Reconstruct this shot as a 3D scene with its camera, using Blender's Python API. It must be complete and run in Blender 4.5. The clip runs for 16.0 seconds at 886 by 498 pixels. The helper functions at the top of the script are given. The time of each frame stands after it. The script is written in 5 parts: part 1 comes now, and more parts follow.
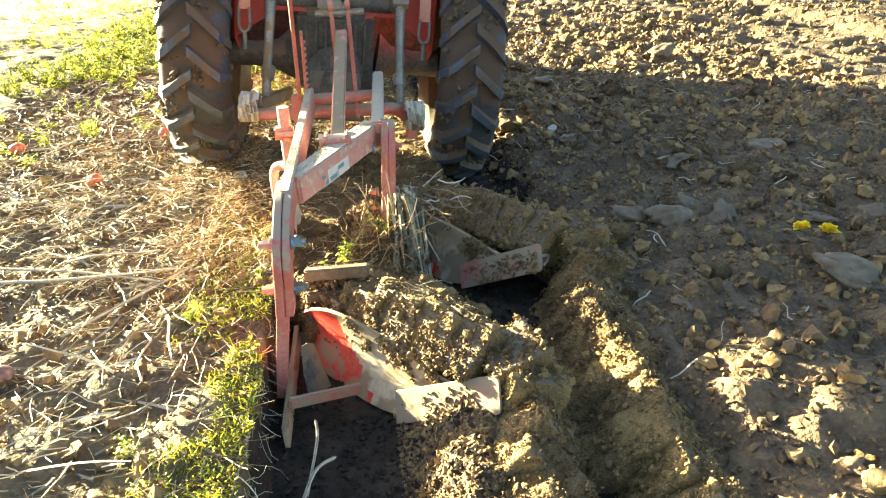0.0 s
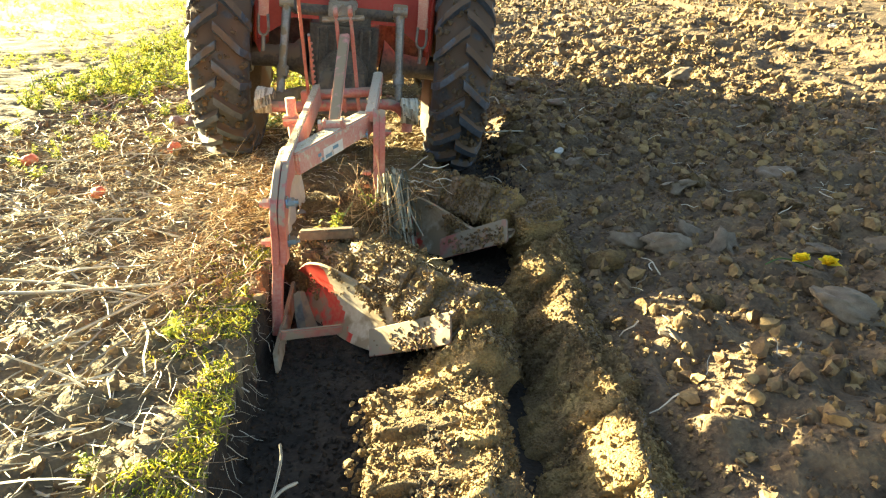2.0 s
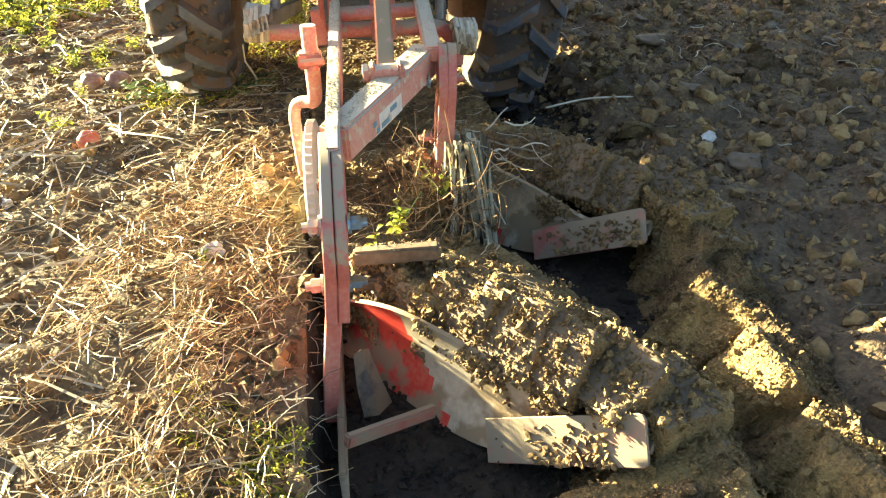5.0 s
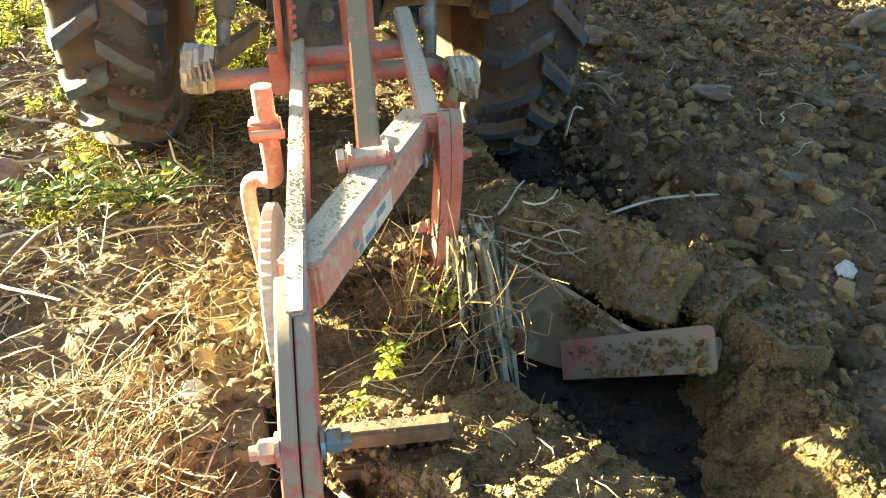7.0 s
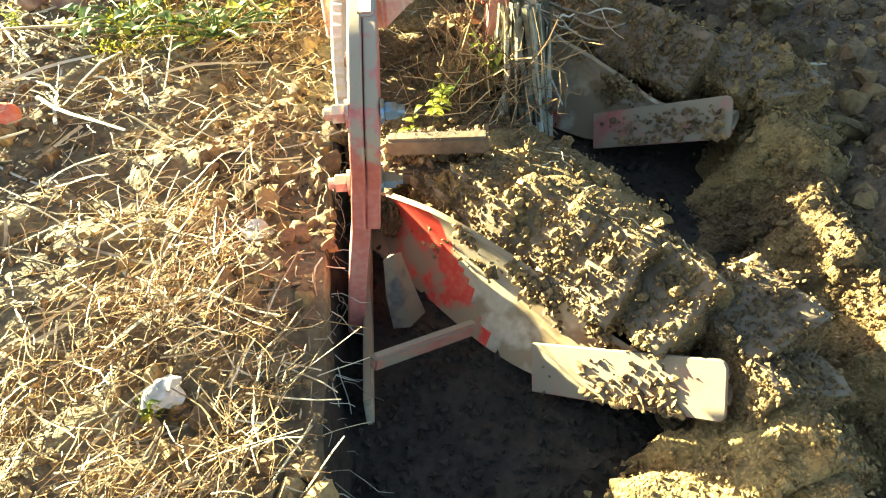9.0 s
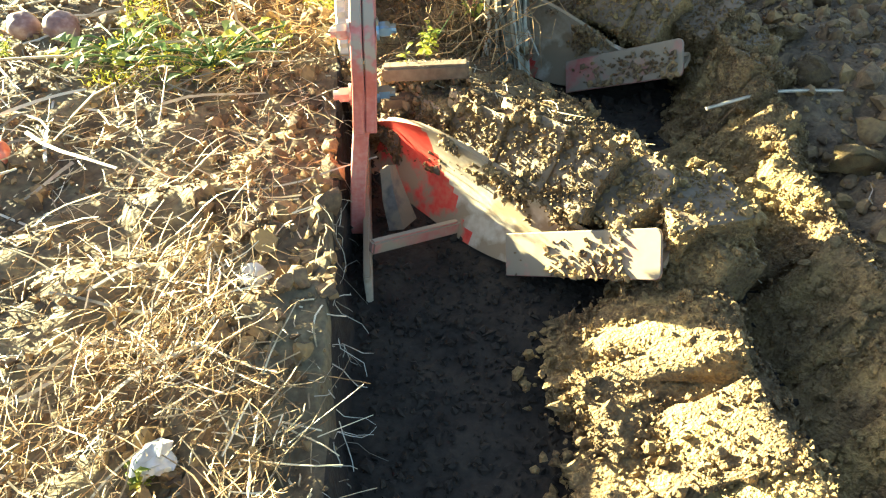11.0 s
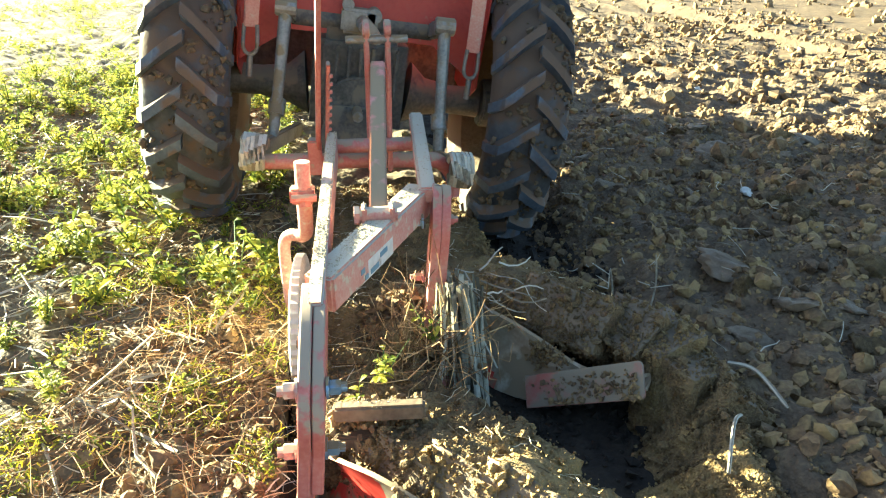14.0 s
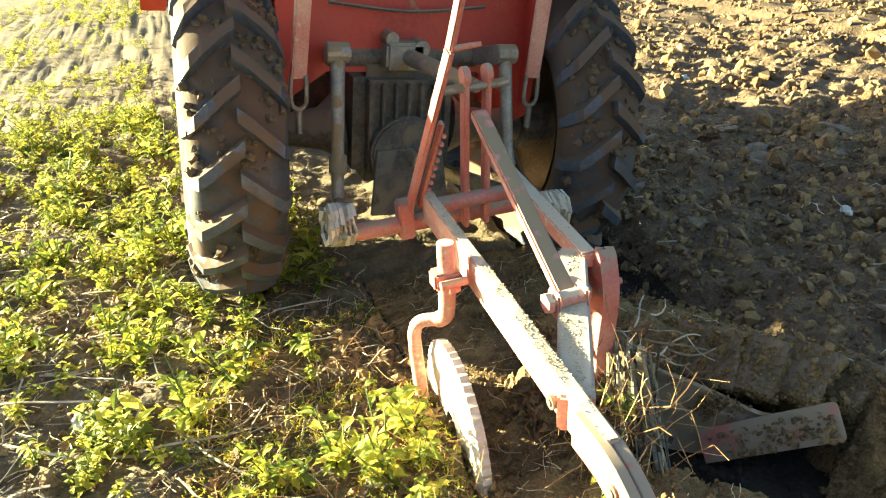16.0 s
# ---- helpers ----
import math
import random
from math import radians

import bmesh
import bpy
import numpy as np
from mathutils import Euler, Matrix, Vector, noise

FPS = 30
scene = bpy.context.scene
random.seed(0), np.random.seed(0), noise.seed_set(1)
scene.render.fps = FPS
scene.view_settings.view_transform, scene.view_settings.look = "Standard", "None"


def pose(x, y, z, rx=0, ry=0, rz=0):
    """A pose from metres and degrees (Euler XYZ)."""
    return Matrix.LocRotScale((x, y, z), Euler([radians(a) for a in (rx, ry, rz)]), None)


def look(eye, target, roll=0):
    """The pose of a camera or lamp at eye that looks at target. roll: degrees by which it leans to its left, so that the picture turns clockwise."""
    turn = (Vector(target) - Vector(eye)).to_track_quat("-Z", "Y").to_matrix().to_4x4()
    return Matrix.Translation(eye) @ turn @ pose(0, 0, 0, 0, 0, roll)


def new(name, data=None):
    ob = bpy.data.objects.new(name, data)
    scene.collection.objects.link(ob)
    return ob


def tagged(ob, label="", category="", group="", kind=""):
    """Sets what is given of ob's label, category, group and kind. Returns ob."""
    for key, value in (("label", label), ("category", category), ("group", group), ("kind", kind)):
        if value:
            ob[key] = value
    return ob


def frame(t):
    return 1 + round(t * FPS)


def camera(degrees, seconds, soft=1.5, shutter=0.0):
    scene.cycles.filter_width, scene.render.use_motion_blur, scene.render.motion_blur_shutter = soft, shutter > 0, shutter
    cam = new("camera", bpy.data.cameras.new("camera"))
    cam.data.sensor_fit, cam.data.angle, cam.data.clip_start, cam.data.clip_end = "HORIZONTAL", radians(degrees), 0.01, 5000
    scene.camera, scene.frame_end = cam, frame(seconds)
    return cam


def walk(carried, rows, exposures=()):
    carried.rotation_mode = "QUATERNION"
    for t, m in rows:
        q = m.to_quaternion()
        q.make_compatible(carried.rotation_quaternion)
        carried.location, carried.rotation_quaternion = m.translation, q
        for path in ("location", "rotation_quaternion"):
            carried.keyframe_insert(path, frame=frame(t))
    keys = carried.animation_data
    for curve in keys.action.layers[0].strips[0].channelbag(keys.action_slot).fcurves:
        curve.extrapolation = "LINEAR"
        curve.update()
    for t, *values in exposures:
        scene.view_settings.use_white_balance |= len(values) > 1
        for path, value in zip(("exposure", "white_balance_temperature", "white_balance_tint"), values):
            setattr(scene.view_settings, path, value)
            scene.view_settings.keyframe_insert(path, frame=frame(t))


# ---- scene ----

# The tractor's travel along y: seconds, metres.
TRAVEL = [(0, 0), (0.5, 0.122), (1, 0.254), (1.5, 0.393), (2, 0.519), (2.5, 0.628), (3, 0.734), (3.5, 0.834), (4, 0.939), (4.5, 1.048),
          (5, 1.158), (5.2, 1.2), (7.3, 1.625), (7.5, 1.664), (8, 1.779), (8.5, 1.875), (8.7, 1.92), (10.8, 2.41), (11, 2.459),
          (11.5, 2.585), (12, 2.715), (12.5, 2.831), (13, 2.947), (13.5, 3.055), (14, 3.17), (14.5, 3.283), (15, 3.39), (15.5, 3.496), (16, 3.621)]


def step(t, x, y, z, yaw, pitch, roll):
    """A row of the walk: the eye, the heading to the left of +y, the tilt upwards and the lean."""
    a, b = radians(yaw), radians(pitch)
    ahead = Vector((-math.sin(a) * math.cos(b), math.cos(a) * math.cos(b), math.sin(b)))
    return t, look((x, y, z), Vector((x, y, z)) + ahead, roll)


cam = camera(62.15, 16.0, soft=1.2)
walk(cam, [
    step(0.0, 0.283, -2.047, 1.208, -5.94, -25.19, -3.02),
    step(0.5, 0.384, -2.075, 1.235, -6.09, -24.44, -0.45),
    step(1.0, 0.411, -2.082, 1.243, -3.90, -23.41, -2.46),
    step(1.5, 0.406, -2.076, 1.204, -2.82, -23.24, -3.33),
    step(2.0, 0.439, -2.023, 1.203, -3.64, -23.69, -2.42),
    step(2.5, 0.413, -1.932, 1.194, -0.98, -27.10, -1.00),
    step(3.0, 0.218, -1.695, 1.152, 2.82, -27.95, -6.93),
    step(3.5, 0.119, -1.352, 1.131, 1.01, -30.78, -5.11),
    step(4.0, 0.139, -0.974, 1.086, 2.19, -31.70, -7.52),
    step(4.5, 0.077, -0.557, 1.057, -4.97, -30.44, -3.10),
    step(5.0, 0.064, -0.235, 1.090, -7.51, -31.78, -2.11),
    step(5.2, 0.061, -0.058, 1.076, -9.51, -31.54, -0.52),
    step(7.3, 0.099, 0.874, 1.091, -9.84, -33.86, -1.93),
    step(7.5, 0.091, 0.898, 1.078, -10.63, -35.13, -0.33),
    step(8.0, 0.091, 0.923, 1.085, -8.55, -40.32, -0.99),
    step(8.5, 0.085, 0.868, 1.041, -5.83, -41.26, -1.03),
    step(8.7, 0.067, 0.870, 1.025, -4.43, -41.96, -1.18),
    step(10.8, 0.077, 0.941, 0.983, -3.33, -44.62, -2.00),
    step(11.0, 0.068, 0.975, 1.011, -3.90, -42.13, -1.97),
    step(11.5, 0.079, 1.072, 1.101, -5.03, -34.78, -1.16),
    step(12.0, 0.117, 1.143, 1.156, -6.76, -30.78, 0.22),
    step(12.5, 0.157, 1.228, 1.192, -6.32, -27.88, -0.46),
    step(13.0, 0.153, 1.386, 1.180, -7.26, -25.76, -0.02),
    step(13.5, 0.134, 1.615, 1.195, -6.70, -23.48, -1.81),
    step(14.0, 0.105, 1.912, 1.171, -7.93, -24.19, 0.01),
    step(14.5, 0.070, 2.212, 1.157, -10.05, -24.61, 2.84),
    step(15.0, -0.073, 2.474, 1.197, -12.75, -23.93, 2.56),
    step(15.5, -0.364, 2.619, 1.327, -16.40, -25.72, -3.04),
    step(16.0, -0.586, 2.877, 1.365, -18.47, -26.72, -3.68),
], exposures=[(0, 4.16, 5600, 7), (3, 3.84, 6050, 8), (5, 3.93, 5800, 9), (7.3, 3.98, 5700, 2), (11, 4.17, 5400, 4), (12.5, 4.08, 4950, 5), (14, 3.98, 5100, 4), (15.4, 3.97, 5250, 4), (16, 3.66, 5650, 5)])

# ---- light: a low sun ahead to the left, and the clear sky ----
SUN_ELEVATION, SUN_HEADING = radians(12.0), radians(-51)
world = bpy.data.worlds.new("sky")
scene.world = world
world.use_nodes = True
sky = world.node_tree.nodes.new("ShaderNodeTexSky")
sky.sky_type, sky.sun_disc, sky.sun_elevation, sky.sun_rotation = "NISHITA", False, SUN_ELEVATION, SUN_HEADING
sky.dust_density, sky.ozone_density = 2.5, 0.5
world.node_tree.links.new(sky.outputs[0], world.node_tree.nodes["Background"].inputs[0])
world.node_tree.nodes["Background"].inputs[1].default_value = 0.030
sun = new("sun", bpy.data.lights.new("sun", "SUN"))
sun.data.energy, sun.data.angle, sun.data.color = 5.0, radians(0.6), (1.0, 0.84, 0.44)
sun.matrix_world = look((math.sin(SUN_HEADING) * 20, math.cos(SUN_HEADING) * 20, 20 * math.tan(SUN_ELEVATION)), (0, 0, 0))


# ---- materials ----
def material(name, colours, scale=8.0, rough=0.9, metal=0.0, bump=0.4, fine=60.0, dust=None, dust_amount=0.0, dust_scale=14.0, per_object=0.0,
             island=0.0, relief=0.01, spec=0.3, translucent=0.0):
    """Colours run along a noise at two scales; dust lies over it in uneven patches, thicker on faces that look up."""
    m = bpy.data.materials.new(name)
    m.use_nodes = True
    tree = m.node_tree
    n, link = tree.nodes, tree.links.new
    bsdf = n["Principled BSDF"]
    bsdf.inputs["Roughness"].default_value, bsdf.inputs["Metallic"].default_value = rough, metal
    bsdf.inputs["Specular IOR Level"].default_value = spec
    co = n.new("ShaderNodeTexCoord")
    a, b = n.new("ShaderNodeTexNoise"), n.new("ShaderNodeTexNoise")
    a.inputs["Scale"].default_value, b.inputs["Scale"].default_value = scale, fine
    a.inputs["Detail"].default_value, b.inputs["Detail"].default_value = 5, 3
    for t in (a, b):
        link(co.outputs["Object"], t.inputs["Vector"])
    mix = n.new("ShaderNodeMath")
    mix.operation = "MULTIPLY_ADD"
    mix.inputs[1].default_value = 0.45
    link(b.outputs[0], mix.inputs[0])
    low = n.new("ShaderNodeMath")
    low.operation = "MULTIPLY"
    low.inputs[1].default_value = 0.6
    link(a.outputs[0], low.inputs[0])
    link(low.outputs[0], mix.inputs[2])
    value = mix.outputs[0]
    if per_object or island:
        add = n.new("ShaderNodeMath")
        add.operation = "MULTIPLY_ADD"
        if island:
            link(n.new("ShaderNodeNewGeometry").outputs["Random Per Island"], add.inputs[0])
        else:
            link(n.new("ShaderNodeObjectInfo").outputs["Random"], add.inputs[0])
        add.inputs[1].default_value = island or per_object
        sub = n.new("ShaderNodeMath")
        sub.operation = "SUBTRACT"
        sub.inputs[1].default_value = (island or per_object) / 2
        link(value, add.inputs[2])
        link(add.outputs[0], sub.inputs[0])
        value = sub.outputs[0]
    ramp = n.new("ShaderNodeValToRGB")
    while len(ramp.color_ramp.elements) < len(colours):
        ramp.color_ramp.elements.new(0.5)
    for k, c in enumerate(colours):
        ramp.color_ramp.elements[k].position = 0.3 + 0.42 * k / max(1, len(colours) - 1)
        ramp.color_ramp.elements[k].color = (*c, 1)
    link(value, ramp.inputs[0])
    colour = ramp.outputs[0]
    if dust:
        patch = n.new("ShaderNodeTexNoise")
        patch.inputs["Scale"].default_value, patch.inputs["Detail"].default_value = dust_scale, 6
        link(co.outputs["Object"], patch.inputs["Vector"])
        up = n.new("ShaderNodeSeparateXYZ")
        link(n.new("ShaderNodeNewGeometry").outputs["Normal"], up.inputs[0])
        high = n.new("ShaderNodeMath")
        high.operation = "MULTIPLY_ADD"
        high.inputs[1].default_value = 0.3
        link(up.outputs[2], high.inputs[0])
        link(patch.outputs[0], high.inputs[2])
        cut = n.new("ShaderNodeMapRange")
        cut.inputs[1].default_value, cut.inputs[2].default_value = 0.62 - 0.3 * dust_amount, 0.72 - 0.3 * dust_amount
        link(high.outputs[0], cut.inputs[0])
        over = n.new("ShaderNodeMixRGB")
        over.inputs[2].default_value = (*dust, 1)
        link(cut.outputs[0], over.inputs[0])
        link(colour, over.inputs[1])
        colour = over.outputs[0]
        dull = n.new("ShaderNodeMapRange")
        dull.inputs[3].default_value, dull.inputs[4].default_value = rough, 0.95
        link(cut.outputs[0], dull.inputs[0])
        link(dull.outputs[0], bsdf.inputs["Roughness"])
    link(colour, bsdf.inputs["Base Color"])
    if bump:
        bmp = n.new("ShaderNodeBump")
        bmp.inputs["Strength"].default_value, bmp.inputs["Distance"].default_value = bump, relief
        link(value, bmp.inputs["Height"])
        link(bmp.outputs[0], bsdf.inputs["Normal"])
    if translucent:
        tl, ms = n.new("ShaderNodeBsdfTranslucent"), n.new("ShaderNodeMixShader")
        ms.inputs[0].default_value = translucent
        link(colour, tl.inputs[0])
        link(bsdf.outputs[0], ms.inputs[1])
        link(tl.outputs[0], ms.inputs[2])
        link(ms.outputs[0], n["Material Output"].inputs[0])
    return m


SOIL = [(0.050, 0.034, 0.020), (0.120, 0.082, 0.047), (0.21, 0.148, 0.078)]
DUST = (0.30, 0.225, 0.135)
M = {
    "soil": material("soil", SOIL, 9.0, fine=55, bump=1.0, relief=0.035),
    "clod": material("clod_soil", [(0.080, 0.051, 0.028), (0.180, 0.116, 0.056), (0.31, 0.207, 0.082)], 9, fine=80, bump=0.8, island=0.35, relief=0.012),
    "slice": material("turned_soil", [(0.095, 0.061, 0.030), (0.215, 0.142, 0.060), (0.35, 0.242, 0.088)], 9, fine=130, bump=1.0, per_object=0.2, relief=0.035),
    "smear": material("smeared_soil", [(0.10, 0.070, 0.042), (0.165, 0.119, 0.072), (0.23, 0.172, 0.105)], 8, rough=0.7, fine=70, bump=0.6, relief=0.008, spec=0.4),
    # Moist soil, painted near black so its colour carries the furrow's shade too.
    "damp_shaded": material("damp_soil_with_shade", [(0.012, 0.009, 0.006), (0.028, 0.021, 0.014), (0.050, 0.037, 0.023)], 9, fine=60, bump=0.9, relief=0.015),
    "field": material("untilled_soil", [(0.055, 0.039, 0.022), (0.125, 0.092, 0.05), (0.22, 0.172, 0.088)], 7, fine=60, bump=0.9, relief=0.015),
    "straw": material("straw", [(0.17, 0.115, 0.055), (0.39, 0.295, 0.155), (0.70, 0.60, 0.39)], 9, rough=0.5, bump=0, island=0.8),
    "fern": material("withered_stems", [(0.10, 0.054, 0.02), (0.27, 0.15, 0.056), (0.50, 0.33, 0.145)], 9, rough=0.8, bump=0, island=0.8),
    "grey_stalk": material("grey_stalk", [(0.2, 0.17, 0.12), (0.38, 0.33, 0.24), (0.52, 0.47, 0.36)], 12, rough=0.75, bump=0.2, island=0.6),
    "dark_stalk": material("weathered_stalk", [(0.10, 0.09, 0.06), (0.27, 0.25, 0.175), (0.50, 0.47, 0.36)], 12, rough=0.7, bump=0.2, per_object=0.7),
    "leaf": material("weed_leaf", [(0.17, 0.21, 0.03), (0.40, 0.42, 0.05), (0.62, 0.56, 0.08)], 6, rough=0.6, bump=0, island=0.9, translucent=0.55),
    "green": material("green_leaf", [(0.06, 0.11, 0.025), (0.12, 0.18, 0.05), (0.22, 0.26, 0.09)], 7, rough=0.55, bump=0.1, island=0.6, translucent=0.3),
    "yellow": material("yellow_petal", [(0.85, 0.62, 0.01), (0.95, 0.78, 0.03)], 20, rough=0.6, bump=0, translucent=0.25),
    "red": material("worn_red_paint", [(0.38, 0.09, 0.07), (0.46, 0.15, 0.115), (0.50, 0.27, 0.21)], 5, rough=0.5, fine=90, bump=0.25,
                    dust=(0.34, 0.26, 0.18), dust_amount=0.02, dust_scale=26, relief=0.003, spec=0.45),
    "dusty_red": material("dusty_red_paint", [(0.42, 0.13, 0.10), (0.52, 0.25, 0.19), (0.56, 0.38, 0.29)], 6, rough=0.6, fine=120, bump=0.3,
                          dust=(0.52, 0.45, 0.33), dust_amount=0.22, dust_scale=38, relief=0.003),
    "brace": material("faded_pink_paint", [(0.46, 0.17, 0.14), (0.56, 0.25, 0.20), (0.58, 0.34, 0.27)], 6, rough=0.5, fine=90, bump=0.2, dust=DUST, dust_amount=-0.1, relief=0.003),
    "tractor_red": material("tractor_red_paint", [(0.30, 0.018, 0.012), (0.40, 0.035, 0.02), (0.36, 0.05, 0.03)], 3, rough=0.42, fine=50, bump=0.1,
                            dust=DUST, dust_amount=-0.15, relief=0.002, spec=0.5),
    "steel": material("soil_scoured_steel", [(0.33, 0.26, 0.17), (0.46, 0.38, 0.27), (0.56, 0.49, 0.37)], 5, rough=0.5, metal=0.1, fine=60, bump=0.25,
                      dust=DUST, dust_amount=0.3, relief=0.004),
    "pale_steel": material("dry_soil_on_steel", [(0.42, 0.36, 0.27), (0.56, 0.50, 0.40), (0.66, 0.60, 0.50)], 7, rough=0.7, fine=70, bump=0.3, relief=0.003),
    "wing": material("flaking_red_on_steel", [(0.34, 0.08, 0.06), (0.34, 0.15, 0.11), (0.32, 0.22, 0.15)], 9, rough=0.5, fine=60, bump=0.25,
                     dust=(0.25, 0.20, 0.135), dust_amount=0.30, dust_scale=11, relief=0.004),
    "grain": material("dry_soil_grain", [(0.34, 0.27, 0.17), (0.48, 0.40, 0.26), (0.60, 0.52, 0.36)], 12, fine=80, bump=0.3, island=0.5),
    "shin": material("red_mouldboard_back", [(0.46, 0.035, 0.022), (0.58, 0.06, 0.04), (0.55, 0.16, 0.09)], 5, rough=0.45, fine=70, bump=0.15,
                     dust=DUST, dust_amount=0.2, relief=0.003),
    "grease": material("oily_cast_iron", [(0.045, 0.039, 0.033), (0.10, 0.088, 0.073), (0.18, 0.155, 0.12)], 9, rough=0.65, metal=0.2, fine=70, bump=0.4,
                       dust=(0.2, 0.16, 0.11), dust_amount=0.25, relief=0.006),
    "grey_metal": material("bare_grey_steel", [(0.14, 0.13, 0.11), (0.25, 0.23, 0.2), (0.34, 0.31, 0.27)], 12, rough=0.5, metal=0.5, fine=90, bump=0.2,
                           dust=DUST, dust_amount=0.25, relief=0.003),
    "bolt": material("blue_zinc_bolt", [(0.16, 0.25, 0.36), (0.27, 0.38, 0.5)], 20, rough=0.4, metal=0.5, bump=0.1, dust=DUST, dust_amount=0.15),
    "rubber": material("dusty_tyre_rubber", [(0.022, 0.022, 0.024), (0.045, 0.046, 0.05), (0.075, 0.078, 0.085)], 5, rough=0.6, fine=50, bump=0.4,
                       dust=(0.095, 0.06, 0.037), dust_amount=0.62, dust_scale=7, relief=0.006, spec=0.5),
    "lug": material("worn_lug_rubber", [(0.028, 0.034, 0.045), (0.055, 0.066, 0.085), (0.10, 0.115, 0.14)], 6, rough=0.5, fine=50, bump=0.4,
                    dust=(0.11, 0.07, 0.042), dust_amount=0.36, dust_scale=8, relief=0.006, spec=0.55),
    "mud": material("dried_mud", [(0.07, 0.048, 0.027), (0.15, 0.105, 0.06)], 10, fine=70, bump=0.8, relief=0.01),
    "white": material("faded_white_sticker", [(0.5, 0.48, 0.42), (0.68, 0.66, 0.6)], 12, rough=0.6, bump=0, dust=DUST, dust_amount=0.2),
    "blue": material("faded_blue_print", [(0.12, 0.2, 0.25), (0.2, 0.3, 0.36)], 12, rough=0.6, bump=0),
    "stone": material("pale_stone", [(0.38, 0.35, 0.3), (0.55, 0.52, 0.46), (0.66, 0.63, 0.58)], 8, rough=0.85, fine=60, bump=0.4, relief=0.004),
    "tomato": material("rotting_tomato", [(0.5, 0.06, 0.02), (0.6, 0.14, 0.06), (0.5, 0.3, 0.2)], 14, rough=0.35, fine=60, bump=0.2, spec=0.5, relief=0.004),
    "dark_fruit": material("rotten_fruit", [(0.1, 0.06, 0.05), (0.2, 0.12, 0.1), (0.35, 0.27, 0.23)], 20, rough=0.5, bump=0.4, relief=0.004),
}


# ---- mesh helpers ----
def vnoise(p):
    """Smooth value noise of rows of places, 0 to 1."""
    i = np.floor(p)
    f = p - i
    f = f * f * (3 - 2 * f)
    out = 0
    for c in range(8):
        o = np.array([c & 1, c >> 1 & 1, c >> 2 & 1])
        h = np.sin((i + o) @ np.array([127.1, 311.7, 74.7])) * 43758.5453
        w = np.prod(np.where(o, f, 1 - f), axis=1)
        out = out + w * (h - np.floor(h))
    return out


def fbm(p, octaves=4):
    return sum(vnoise(p * 2**k + 17.3 * k) / 2**k for k in range(octaves)) / sum(1 / 2**k for k in range(octaves))


def part(name, bm, mat, parent, label=""):
    """Links a bmesh, or verts and faces, as one mesh object under a thing or a part."""
    me = bpy.data.meshes.new(name)
    if isinstance(bm, tuple):
        me.from_pydata(np.asarray(bm[0]).tolist(), [], bm[1] if isinstance(bm[1], list) else bm[1].tolist())
    else:
        bm.to_mesh(me)
        bm.free()
    for x in mat if isinstance(mat, (list, tuple)) else [mat]:
        me.materials.append(x)
    ob = new(name, me)
    ob.parent = parent
    return tagged(ob, label)


def smooth(ob, angle=35):
    me = ob.data
    me.shade_smooth()
    me.set_sharp_from_angle(angle=radians(angle))
    return ob


def thing(name, label, category, group="", kind=""):
    return tagged(new(name), label, category, group, kind)


def box(size, bevel=0.004, m=Matrix(), bm=None, cuts=0):
    one = bmesh.new()
    bmesh.ops.create_cube(one, size=1, matrix=Matrix.Diagonal((*size, 1)))
    if bevel:
        bmesh.ops.bevel(one, geom=one.edges[:], offset=bevel, segments=2, affect="EDGES")
    bmesh.ops.transform(one, matrix=m, verts=one.verts)
    return merge(bm, one)


def merge(bm, one):
    if bm is None:
        return one
    me = bpy.data.meshes.new("tmp")
    one.to_mesh(me)
    one.free()
    bm.from_mesh(me)
    bpy.data.meshes.remove(me)
    return bm


def along(a, b, up=(0, 0, 1)):
    """A frame in the middle of a and b whose y runs from a to b."""
    a, b = Vector(a), Vector(b)
    y = (b - a).normalized()
    x = y.cross(Vector(up)).normalized()
    z = x.cross(y)
    return Matrix.Translation((a + b) / 2) @ Matrix((x, y, z)).transposed().to_4x4()


def bar(a, b, w, h, bevel=0.004, bm=None, up=(0, 0, 1)):
    """A rectangular bar from a to b."""
    return box((w, (Vector(b) - Vector(a)).length, h), bevel, along(a, b, up), bm)


def rod(a, b, r, r2=None, sides=14, bevel=0.0, bm=None):
    one = bmesh.new()
    d = Vector(b) - Vector(a)
    bmesh.ops.create_cone(one, cap_ends=True, segments=sides, radius1=r, radius2=r if r2 is None else r2, depth=d.length,
                          matrix=Matrix.Translation((Vector(a) + Vector(b)) / 2) @ d.to_track_quat("Z", "Y").to_matrix().to_4x4())
    if bevel:
        bmesh.ops.bevel(one, geom=[e for e in one.edges if len(e.link_faces) == 2 and max(len(f.verts) for f in e.link_faces) > 4], offset=bevel, segments=2, affect="EDGES")
    return merge(bm, one)


